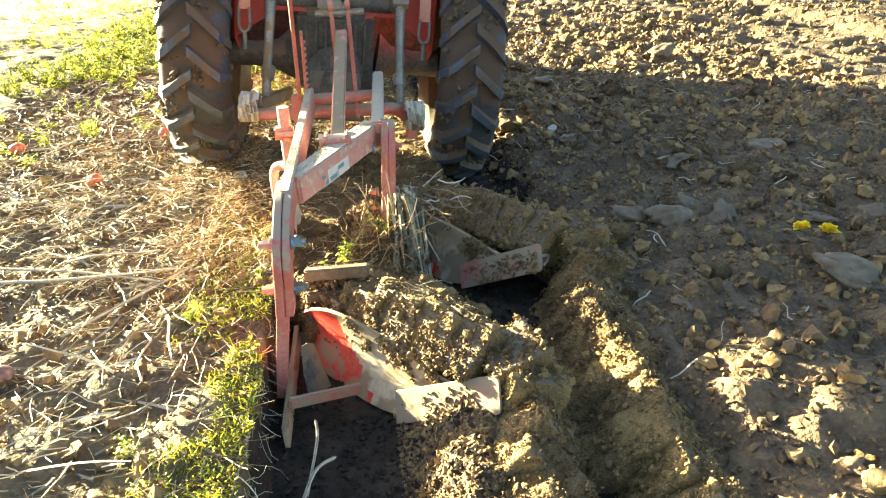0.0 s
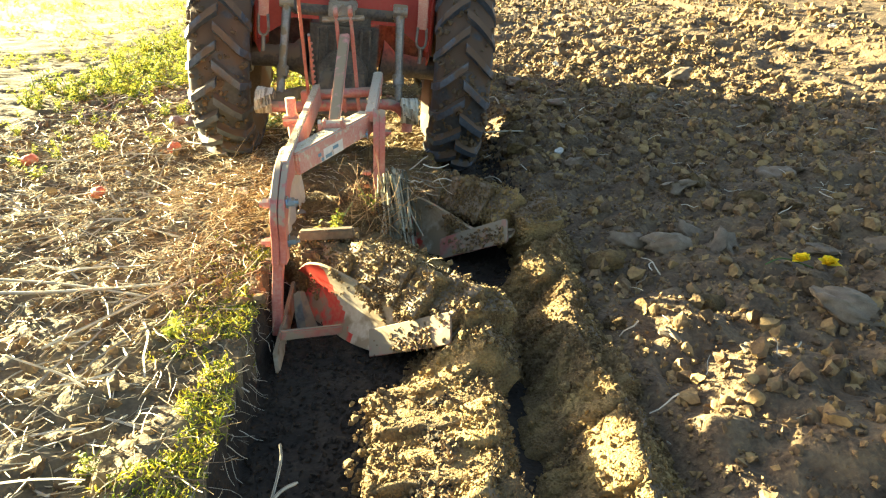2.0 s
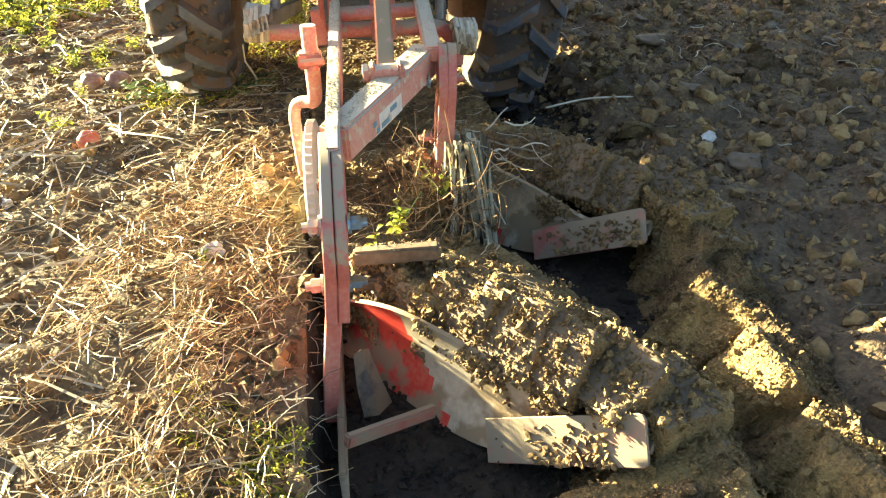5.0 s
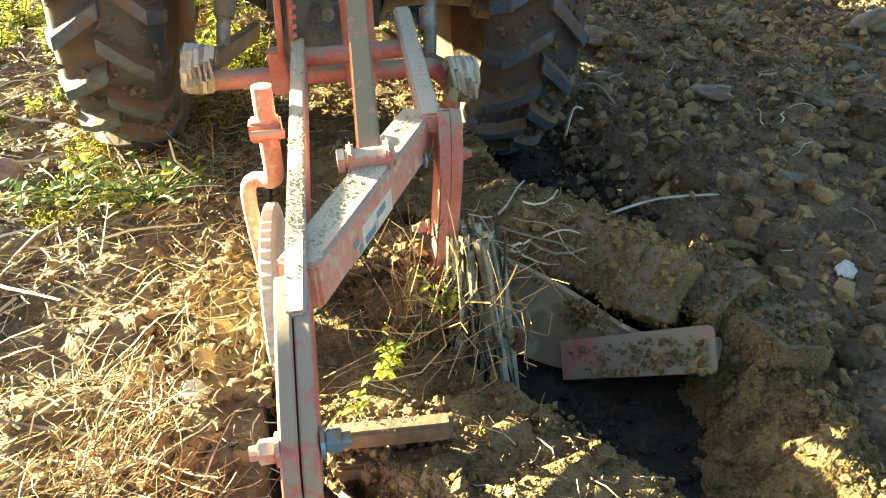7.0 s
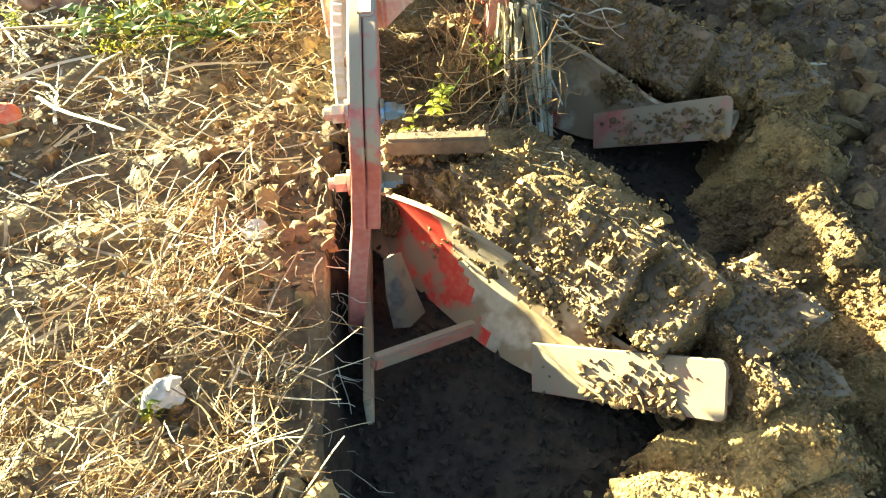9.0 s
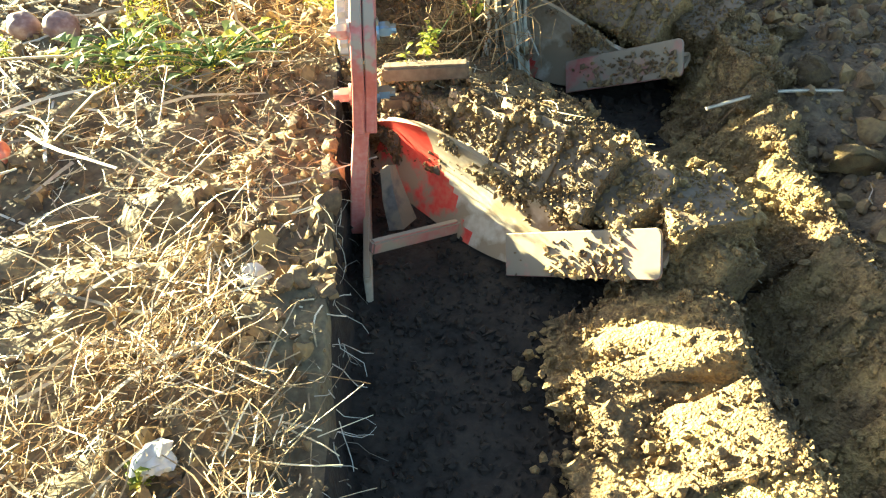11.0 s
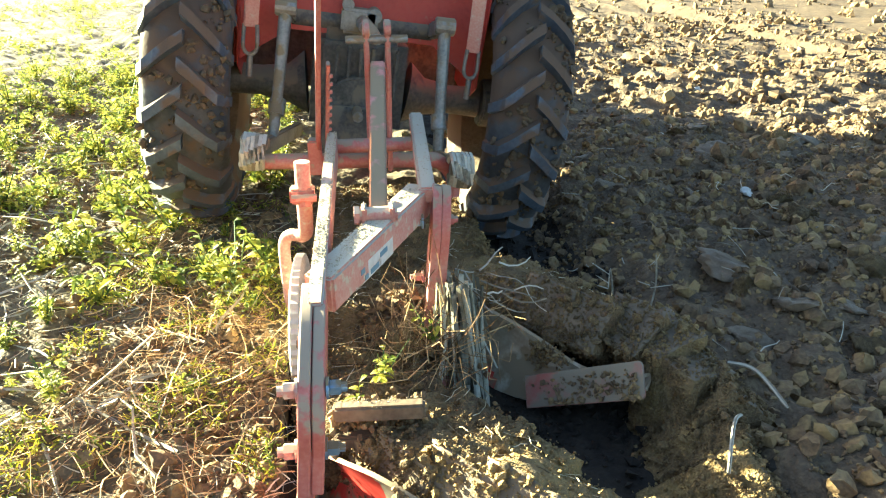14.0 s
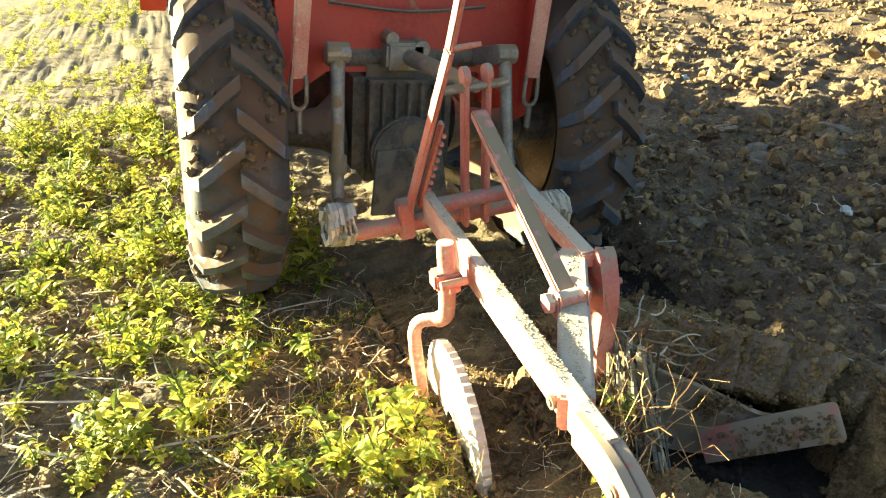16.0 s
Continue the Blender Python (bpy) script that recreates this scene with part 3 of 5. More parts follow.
def lug_mesh(side):
    """One slanting lug of the tread, which reaches down over the shoulder."""
    w, grid = TYRE_W / 2, []
    line = [(0.05, 0.0, 0.591), (-0.25, 0.06, 0.588), (-0.55, 0.13, 0.576), (-0.8, 0.19, 0.556), (-0.96, 0.225, 0.522), (-1.0, 0.235, 0.485)]
    v, f = [], []
    for x, a, r in line:
        for da, top in ((-0.052, 0), (-0.036, 1), (0.036, 1), (0.052, 0)):
            rr = r + (0.044 if top else -0.012)
            xx = x * w * side * (1.0 if not top else 1.02)
            if abs(x) > 0.9:
                rr, xx = r - 0.01 + 0.012 * top, side * x * w * (1.07 if top else 0.97)
            v.append((xx, rr * math.cos(a + da), rr * math.sin(a + da)))
    for k in range(len(line) - 1):
        for j in range(3):
            a = k * 4 + j
            f.append([a, a + 1, a + 5, a + 4] if side > 0 else [a + 4, a + 5, a + 1, a])
    f += [[0, 1, 2, 3], [len(v) - 1, len(v) - 2, len(v) - 3, len(v) - 4]]
    bm = bmesh.new()
    vs = [bm.verts.new(p) for p in v]
    for q in f:
        bm.faces.new([vs[i] for i in q])
    bmesh.ops.recalc_face_normals(bm, faces=bm.faces[:])
    me = bpy.data.meshes.new("lug")
    bm.to_mesh(me)
    bm.free()
    me.materials.append(M["lug"])
    return me


LUGS = (lug_mesh(1), lug_mesh(-1))
WHEELS = []


def rear_wheel(parent, x, out):
    hub = part("wheel", rod((-0.11, 0, 0), (0.11, 0, 0), 0.11, sides=20, bevel=0.01), M["grease"], parent, "rear wheel with muddy agricultural tyre")
    hub.location = (x, 0, 0)
    smooth(part("tyre", tyre_mesh(), M["rubber"], hub, "worn dusty black tractor tyre"))
    rim = bmesh.new()
    for r1, r2, xa, xb in ((0.36, 0.35, -0.115, -0.09), (0.35, 0.30, -0.09, 0.0), (0.30, 0.35, 0.0, 0.09), (0.35, 0.36, 0.09, 0.115)):
        one = bmesh.new()
        bmesh.ops.create_cone(one, segments=40, radius1=r1, radius2=r2, depth=xb - xa, matrix=Matrix.Translation(((xa + xb) / 2, 0, 0)) @ pose(0, 0, 0, 0, 90, 0))
        merge(rim, one)
    rod((out * 0.02, 0, 0), (out * 0.035, 0, 0), 0.30, sides=40, bm=rim)
    smooth(part("rim", rim, M["mud"], hub, "mud-caked steel rim"))
    for k in range(20):
        for side in (0, 1):
            lug = new("lug", LUGS[side])
            lug.parent = hub
            lug.rotation_euler = (2 * math.pi * (k + 0.5 * side) / 20, 0, 0)
    r = np.random.default_rng(int(x * 10) + 60)
    n = 1500
    a, u = r.uniform(0, 6.283, n), r.uniform(-0.95, 0.95, n)
    rad = 0.590 - 0.05 * np.abs(u) ** 3
    pts = np.stack([u * TYRE_W / 2, rad * np.cos(a), rad * np.sin(a)], 1)
    keep = fbm(pts * 9 + 4, 3) > 0.5
    part("stuck_mud", scatter(COARSE, pts[keep], 0.012 + 0.04 * r.random(keep.sum()) ** 2, r), M["mud"], hub, "dried mud stuck between the lugs")["kind"] = "stuff"
    WHEELS.append((hub, x))
    return hub


def build_tractor():
    t = thing("tractor", "old red farm tractor seen from behind, one wheel in the furrow", "tractor")
    for x, out in ((0.005 - TRACK / 2, -1), (0.015 + TRACK / 2, 1)):
        rear_wheel(t, x, out)
    # axle and gearbox
    for s in (-1, 1):
        smooth(part("axle_tube", tube([(s * 0.56, 0, 0), (s * 0.42, 0, 0), (s * 0.3, 0, 0), (s * 0.22, 0, 0.01)], [0.07, 0.065, 0.085, 0.14], 18), M["grease"], t, "oily cast-iron axle tube"))
    bm = box((0.40, 0.62, 0.46), 0.05, Matrix.Translation((0, 0.12, 0.05)))
    rod((0, -0.24, -0.05), (0, -0.17, -0.05), 0.15, sides=24, bevel=0.01, bm=bm)
    for k in range(7):
        part("rib", box((0.014, 0.05, 0.2), 0.004, Matrix.Translation((-0.15 + 0.05 * k, -0.20, 0.12))), M["grease"], t)
    smooth(part("gearbox", bm, M["grease"], t, "greasy black gearbox housing with ribs"))
    smooth(part("drawbar_plate", plate([(-0.16, -0.13), (0.16, -0.13), (0.13, 0.12), (-0.13, 0.12)], 0.02, 0.004, pose(0, -0.27, -0.14, 78, 0, 0)), M["grease"], t))
    smooth(part("power_shaft", rod((0, -0.36, -0.04), (0, -0.2, -0.04), 0.022, sides=16, bevel=0.003), M["grey_metal"], t))
    bm = box((0.15, 0.12, 0.10), 0.012, Matrix.Translation((-0.02, -0.16, 0.32)))
    rod((-0.07, -0.2, 0.38), (-0.07, -0.12, 0.38), 0.025, bm=bm)
    rod((0.04, -0.22, 0.35), (0.04, -0.12, 0.35), 0.03, bm=bm)
    smooth(part("hydraulic_block", bm, M["grey_metal"], t, "dusty grey hydraulic valve block"))
    smooth(part("lift_shaft", rod((-0.30, -0.10, 0.30), (0.30, -0.10, 0.30), 0.045, sides=18, bevel=0.006), M["grease"], t))
    for s in (-1, 1):
        arm = bar((s * 0.29, -0.08, 0.30), (s * 0.31, -0.36, 0.36), 0.035, 0.07, 0.008)
        rod((s * 0.27, -0.36, 0.36), (s * 0.35, -0.36, 0.36), 0.035, bm=arm, bevel=0.004)
        part("lift_arm", arm, M["grey_metal"], t)
        low = tube([(s * 0.31, -0.36, 0.35), (s * 0.32, -0.42, 0.1), (s * 0.33, -0.47, -0.12)], [0.026, 0.022, 0.022], 12)
        rod((s * 0.32, -0.42, 0.02), (s * 0.325, -0.45, -0.04), 0.032, bm=low, bevel=0.004)
        smooth(part("lift_rod", low, M["grey_metal"], t, "dusty grey lift rod"))
        link = bar((s * 0.24, -0.02, -0.2), (s * 0.375, -0.70, -0.12), 0.028, 0.07, 0.008)
        smooth(part("lower_link", link, M["grey_metal"], t, "grey lower link arm"))
        ball = rod((s * 0.345, -0.72, -0.115), (s * 0.415, -0.72, -0.115), 0.052, sides=18, bevel=0.014)
        wind = [(s * (0.34 + 0.085 * k / 48), -0.72 + 0.06 * math.cos(k * 0.8), -0.115 + 0.06 * math.sin(k * 0.8)) for k in range(49)]
        smooth(part("rope", tube(wind, 0.012, 6), M["grey_stalk"], t, "pale rope wound round the link end"))
        smooth(part("link_ball", ball, M["grey_metal"], t, "link end under the rope"))
    # red body: back panel, fenders, straps
    panel = surface([[(x, -0.17 + 0.05 * abs(z - 0.20) + (0.04 if j else 0), z + (0.0 if abs(x) < 0.3 else -0.14 * (abs(x) - 0.3) / 0.2 * (k < 2)))
                      for j, x in enumerate((-0.52, -0.44, -0.3, -0.1, 0.1, 0.3, 0.44, 0.52))] for k, z in enumerate((0.25, 0.27, 0.42, 0.6, 0.72, 0.78))], 0.012)
    smooth(part("rear_panel", panel, M["tractor_red"], t, "glossy red back panel below the seat"))
    # Added plate: hides the sunlit ground that would show below the panel.
    part("gap_plate", box((1.0, 0.02, 0.5), 0.004, Matrix.Translation((0, 0.32, 0.18))), M["grease"], t, "dark plate added to close the gap below the back panel")
    part("panel_trim", tube(bend([(-0.3, -0.16, 0.50), (0, -0.165, 0.475), (0.3, -0.16, 0.50)], 6), 0.007, 6), M["grease"], t)
    part("tool_box", box((0.22, 0.06, 0.09), 0.012, Matrix.Translation((0.02, -0.21, 0.75))), M["grease"], t)
    for s in (-1, 1):
        prof = [(-0.70, 0.10), (-0.70, 0.20), (-0.62, 0.42), (-0.30, 0.705), (-0.2, 0.74), (0, 0.76), (0.3, 0.70), (0.5, 0.55), (0.6, 0.36)]
        prof = prof[3:]
        fend = surface([[(s * x, y, z) for y, z in prof] for x in ((0.50, 0.54, 0.66, 0.8, 0.93) if s > 0 else (0.93, 0.8, 0.66, 0.54, 0.50))], 0.006)
        smooth(part("fender", fend, M["tractor_red"], t, "faded red mudguard over the rear tyre"))
        side = plate([(y * 1.0, z) for y, z in prof] + [(0.55, 0.05), (-0.05, 0.02), (-0.22, 0.10)], 0.006, 0, Matrix.Translation((s * 0.50, 0, 0)) @ pose(0, 0, 0, 90, 0, 90))
        part("fender_side", side, M["tractor_red"], t)
        strap = bar((s * 0.44, -0.34, 0.27), (s * 0.42, -0.42, 0.75), 0.055, 0.02, 0.004)
        smooth(part("fender_strap", strap, M["dusty_red"], t, "dusty red flat stay"))
        cl = tube(bend([(s * 0.44 - 0.024, -0.345, 0.28), (s * 0.44 - 0.026, -0.345, 0.19), (s * 0.44, -0.345, 0.165), (s * 0.44 + 0.026, -0.345, 0.19), (s * 0.44 + 0.024, -0.345, 0.28)], 4), 0.008, 8)
        rod((s * 0.44, -0.345, 0.16), (s * 0.44, -0.345, 0.08), 0.012, bm=cl)
        smooth(part("clevis", cl, M["grey_metal"], t))
    # the front half, which casts the long shadow
    smooth(part("hood", box((0.56, 1.9, 0.62), 0.09, Matrix.Translation((0, 2.12, 0.42))), M["tractor_red"], t, "red engine hood"))
    smooth(part("seat", box((0.44, 0.36, 0.36), 0.07, Matrix.Translation((0, 0.12, 0.84))), M["grease"], t, "dark seat"))
    smooth(part("dashboard", box((0.5, 0.25, 0.5), 0.05, Matrix.Translation((0, 1.1, 0.6))), M["tractor_red"], t))
    for s in (-1, 1):
        smooth(part("front_wheel", rod((s * 0.56, 2.35, -0.14), (s * 0.74, 2.35, -0.14), 0.36, sides=30, bevel=0.04), M["rubber"], t))
    smooth(part("front_axle", bar((-0.6, 2.35, -0.12), (0.6, 2.35, -0.12), 0.1, 0.1, 0.01), M["grease"], t))
    smooth(part("engine_block", box((0.42, 1.25, 0.50), 0.04, Matrix.Translation((0, 2.35, -0.04))), M["grease"], t, "oily engine block below the hood"))
    smooth(part("chassis", box((0.34, 1.5, 0.4), 0.04, Matrix.Translation((0, 1.2, 0.0))), M["grease"], t))
    return t


tractor = build_tractor()


# ---- the plough ----
def bolt(parent, at, toward, r=0.017, mat="bolt"):
    """A hexagonal bolt head with its washer."""
    d = Vector(toward).normalized()
    a = Vector(at)
    bm = rod(a, a + d * 0.006, r * 1.35, sides=16)
    rod(a + d * 0.006, a + d * 0.03, r, sides=6, bm=bm, bevel=0.002)
    rod(a + d * 0.03, a + d * 0.042, r * 0.6, sides=12, bm=bm)
    return part("bolt", bm, M[mat], parent)


def quad(a, b, c, d, nu, nv, lift=0.0, seed=0):
    """Rows of places over a four-cornered face a b (below), d c (above), bulging by lift along its normal."""
    a, b, c, d = (np.array(p) for p in (a, b, c, d))
    n = np.cross(b - a, d - a)
    n = n / np.linalg.norm(n)
    return [[(a * (1 - u) + b * u) * (1 - v) + (d * (1 - u) + c * u) * v + n * lift * math.sin(3.14 * u) for v in np.linspace(0, 1, nv)] for u in np.linspace(0, 1, nu)]


def plough_body(parent, o):
    """A mouldboard with share, wing plate, landside and brace, at an offset from the rear leg."""
    def at(x, y, z):
        return (x + o[0], y + o[1], z)
    low = [(0.0, 0.33, -0.235), (0.05, 0.16, -0.235), (0.14, 0.02, -0.235), (0.24, -0.12, -0.23), (0.335, -0.225, -0.205), (0.46, -0.33, -0.14), (0.60, -0.42, -0.05)]
    top = [(0.012, 0.27, -0.08), (0.072, 0.12, 0.01), (0.15, 0.02, 0.04), (0.27, -0.08, 0.012), (0.36, -0.165, -0.022), (0.47, -0.275, -0.065), (0.60, -0.385, -0.03)]
    grid = []
    for a, b in zip(bend(low, 9), bend(top, 9)):
        grid.append([at(*(a + (b - a) * v + Vector((0.03, 0.03, 0)) * math.sin(3.14 * v))) for v in np.linspace(0, 1, 19)])
    board = part("mouldboard", surface(grid, 0.011), [M["steel"], M["shin"]], parent, "curved mouldboard, red paint worn to soil-scoured steel")
    cx = np.array([sum((np.array(board.data.vertices[i].co) for i in p.vertices), np.zeros(3)) / len(p.vertices) for p in board.data.polygons])
    edge = 0.135 + 0.42 * (-cx[:, 2] + 0.02) + o[0] + 0.03 * (fbm(cx * 25, 2) - 0.5)
    board.data.polygons.foreach_set("material_index", ((cx[:, 0] < edge + 0.0)).astype(np.int32))
    smooth(board, 50)
    back = np.array((-0.66, -0.57, 0.48)) * 0.013
    corners = [np.array(at(*p)) + back for p in ((0.312, -0.235, -0.222), (0.596, -0.443, -0.068), (0.603, -0.377, 0.018), (0.317, -0.175, -0.142))]
    ex, ey = Vector(corners[1] - corners[0]), Vector(corners[3] - corners[0])
    lx = ex.length
    ex.normalize()
    ez = ex.cross(ey).normalized()
    ey = ez.cross(ex)
    flat = [(ex.dot(Vector(c - corners[0])), ey.dot(Vector(c - corners[0]))) for c in corners]
    (x1, y1), (x2, y2), (x3, y3) = flat[1:]
    outline = [(0, 0), (x1 - 0.014, y1), (x1 - 0.004, y1 + 0.004), (x1, y1 + 0.014), (x2, y2 - 0.014), (x2 - 0.004, y2 - 0.004), (x2 - 0.014, y2), (x3, y3)]
    wing = part("wing_plate", plate(outline, 0.010, 0.002, Matrix.Translation(corners[0]) @ Matrix((ex, ey, ez)).transposed().to_4x4()), M["wing"], board,
                "flat tail plate with flaking red paint and stuck soil")
    smooth(wing)
    r = np.random.default_rng(int(o[0] * 100) + 3)
    n = 300
    u, v = r.random(n) ** 0.6 * 0.9 + 0.06, r.random(n) ** 1.6 * 0.8 + 0.03
    pts = np.array([(corners[0] * (1 - a) + corners[1] * a) * (1 - b) + (corners[3] * (1 - a) + corners[2] * a) * b + back * 0.6 for a, b in zip(u, v)])
    keep = fbm(pts * 9 + 3, 2) > 0.5
    part("stuck_soil", scatter(COARSE, pts[keep], 0.006 + 0.024 * r.random(keep.sum()) ** 2, r, 0.4), M["clod"], board, "soil stuck on the steel")["kind"] = "stuff"
    n = 1500
    u = r.uniform(0.30, 0.80, n)
    v = 1.0 - (0.06 + 0.5 * np.clip((u - 0.45) / 0.2, 0, 1)) * r.random(n) ** 1.5
    spill = np.array([grid[int(a * (len(grid) - 1))][int(b * 18)] for a, b in zip(u, v)]) + np.array((-0.010, -0.010, 0.004)) + r.normal(0, 0.006, (n, 3))
    spill = spill[fbm(spill * 16 + 1, 2) > 0.40 + 0.3 * (1.0 - v)]
    part("spilled_soil", scatter(NUB, spill, r.uniform(0.006, 0.018, len(spill)), r), M["clod"], board, "soil spilling over the mouldboard's upper edge")["kind"] = "stuff"
    smooth(part("brace", bar(at(-0.012, -0.22, -0.112), at(0.20, -0.10, -0.17), 0.022, 0.036, 0.005), M["wing"], board, "red cross brace with worn paint"))
    smooth(part("landside", bar(at(-0.025, -0.28, -0.19), at(-0.02, 0.3, -0.19), 0.016, 0.085, 0.003), M["steel"], board))
    share = plate([(-0.02, 0.46), (0.02, 0.40), (0.36, -0.10), (0.30, -0.14), (-0.02, 0.24)], 0.012, 0.002, Matrix.Translation((o[0], o[1], -0.232)))
    part("share", share, M["steel"], board)
    frog = surface([[at(0.02, 0.02, -0.07), at(0.02, -0.02, -0.14), at(0.03, -0.05, -0.21)], [at(0.04, 0.025, -0.06), at(0.05, -0.015, -0.14), at(0.065, -0.05, -0.21)], [at(0.055, 0.05, -0.08), at(0.075, 0.02, -0.14), at(0.10, -0.01, -0.21)]], 0.008)
    smooth(part("frog", frog, M["grease"], board, "grey steel frog behind the mouldboard"))
    return board


def leg(parent, o, top, bottom, wide):
    """A leg of two plates bent from the beam down to the share."""
    line = bend([(0, top[0], top[1]), (0, top[0] * 0.45, top[1] - 0.015), (0, -0.02, top[1] - 0.10), (0, -0.02, 0.18), (0, -0.03, 0.09)], 5)
    low = bend([(0.003, -0.02, 0.2), (-0.006, -0.025, 0.08), (-0.016, -0.03, -0.06), (-0.02, -0.03, bottom)], 5)
    for name, way, x, w, th in (("leg_plate", line, -0.0105, wide, 0.026), ("leg_plate", line, 0.0175, wide * 0.92, 0.026), ("leg_shank", low, 0.0, wide * 0.85, 0.036)):
        g = []
        for k, p in enumerate(way):
            d = (way[min(k + 1, len(way) - 1)] - way[max(k - 1, 0)]).normalized()
            nrm = Vector((0, -d.z, d.y))
            g.append([(x + p.x + o[0] + 0.08 * (p.z - 0.165), o[1] + p.y + nrm.y * q * w / 2, p.z + nrm.z * q * w / 2) for q in (-1, -0.4, 0.4, 1)])
        ob = smooth(part(name, surface(g, th), M["red"], parent, "heavy red leg plate with chipped paint"))
        bv = ob.modifiers.new("edge", "BEVEL")
        bv.width, bv.segments, bv.angle_limit = 0.004, 2, radians(50)


def build_plough():
    p = thing("plough", "red two-furrow mounted plough, paint worn and dusty", "plough")
    # main bar on the left and the diagonal box beam
    smooth(part("main_bar", bar((0.066, 1.33, 0.43), (0.024, 0.16, 0.368), 0.035, 0.10, 0.005), M["dusty_red"], p, "long red flat bar crusted with soil"))
    beam = smooth(part("box_beam", bar((0.028, 0.303, 0.365), (0.328, 0.863, 0.385), 0.078, 0.095, 0.007), M["dusty_red"], p, "diagonal box beam with soil on top"))
    side = Vector((0.56, -0.30, 0)).normalized()
    a, b = Vector((0.083, 0.411, 0.349)), Vector((0.187, 0.605, 0.356))
    off = side * 0.0405
    lab = part("sticker", bar(a + off, b + off, 0.002, 0.05, 0), M["white"], beam, "torn white sticker with faded blue print")
    for k, (u, h, l) in enumerate(((0.10, 0.010, 0.10), (0.35, -0.012, 0.22), (0.62, 0.008, 0.2), (0.2, -0.014, 0.08))):
        q = a + (b - a) * u + off + side * 0.0015 + Vector((0, 0, h))
        part("print_bar", bar(q, q + (b - a) * l, 0.002, 0.014, 0), M["blue"], lab)
    leg(p, (0, 0), (0.26, 0.376), -0.20, 0.088)
    leg(p, (0.362, 0.79), (0.02, 0.42), -0.20, 0.08)
    for z in (0.315, 0.165):
        bolt(p, (0.031 + 0.08 * (z - 0.165), -0.01, z), (1, 0, 0))
        bolt(p, (-0.024 + 0.08 * (z - 0.165), -0.01, z), (-1, 0, 0), 0.018, "dusty_red")
    bolt(p, (0.328, 0.775, 0.345), (-1, 0, 0))
    bolt(p, (0.391, 0.775, 0.345), (1, 0, 0), 0.017, "red")
    bolt(p, (0.328, 0.775, 0.16), (-1, 0, 0), 0.014, "red")
    for y, z in ((0.359, 0.369), (0.099, 0.355)):
        hole = rod((-0.018 + 0.04 * y, y, z), (-0.008 + 0.04 * y, y, z), 0.017, sides=14)
        rod((-0.021 + 0.04 * y, y, z), (-0.01 + 0.04 * y, y, z), 0.009, sides=10, bm=hole)
        part("bolt", hole, M["grease"], p)
    # strut, hitch shafts and mast
    smooth(part("strut", bar((0.345, 0.80, 0.415), (0.385, 1.52, 0.47), 0.05, 0.05, 0.006), M["dusty_red"], p, "dusty strut to the hitch"))
    smooth(part("upper_shaft", rod((0.05, 1.33, 0.425), (0.40, 1.33, 0.425), 0.026, sides=16, bevel=0.004), M["red"], p))
    hitch = tube(bend([(-0.20, 1.38, 0.365), (0.0, 1.39, 0.355), (0.36, 1.42, 0.335), (0.46, 1.44, 0.32), (0.52, 1.46, 0.25), (0.52, 1.46, 0.17)], 5), 0.029, 16)
    smooth(part("hitch_shaft", hitch, M["red"], p, "cranked red hitch shaft"))
    for x in (0.20, 0.272):
        mb = bar((x, 1.36, 0.32), (x, 1.30, 0.845), 0.018, 0.045, 0.005, up=(0, 1, 0))
        rod((x - 0.011, 1.30, 0.835), (x + 0.011, 1.30, 0.835), 0.03, bm=mb, bevel=0.003)
        smooth(part("mast_bar", mb, M["red"], p))
    smooth(part("mast_pin", rod((0.13, 1.30, 0.80), (0.34, 1.30, 0.80), 0.014, sides=12, bevel=0.002), M["grey_metal"], p))
    smooth(part("mast_brace", bar((0.188, 0.625, 0.425), (0.235, 1.29, 0.72), 0.05, 0.03, 0.005), M["brace"], p, "faded red mast brace"))
    pin = rod((0.135, 0.625, 0.432), (0.24, 0.625, 0.432), 0.022, sides=16, bevel=0.004)
    for x in (0.15, 0.226):
        box((0.014, 0.06, 0.075), 0.006, Matrix.Translation((x, 0.625, 0.425)), pin)
    rod((0.122, 0.625, 0.432), (0.137, 0.625, 0.432), 0.027, sides=6, bm=pin)
    smooth(part("brace_pin", pin, M["dusty_red"], p))
    top = tube([(0.236, 1.30, 0.80), (0.225, 1.55, 0.79), (0.21, 1.95, 0.78)], [0.02, 0.03, 0.03], 12)
    smooth(part("top_link", top, M["grey_metal"], p))
    # screw lever with its ratchet
    lever = bar((0.012, 1.38, 0.40), (0.055, 1.02, 0.98), 0.016, 0.036, 0.004)
    bar((0.055, 1.02, 0.98), (0.068, 0.93, 1.16), 0.018, 0.03, 0.004, lever)
    rod((0.06, 1.0, 0.985), (0.12, 0.97, 0.995), 0.009, 0.006, bm=lever)
    smooth(part("lever", lever, M["red"], p, "long red setting lever with a side grip"))
    rack = bar((0.045, 1.36, 0.42), (0.07, 1.16, 0.75), 0.012, 0.022, 0.002)
    for k in range(9):
        q = Vector((0.045, 1.36, 0.42)).lerp(Vector((0.07, 1.16, 0.75)), 0.15 + 0.09 * k)
        box((0.012, 0.02, 0.012), 0.002, Matrix.Translation(q + Vector((0.01, -0.016, 0))), rack)
    smooth(part("ratchet", rack, M["red"], p))
    smooth(part("lever_bracket", box((0.05, 0.06, 0.13), 0.006, Matrix.Translation((0.0, 1.385, 0.375))), M["red"], p))
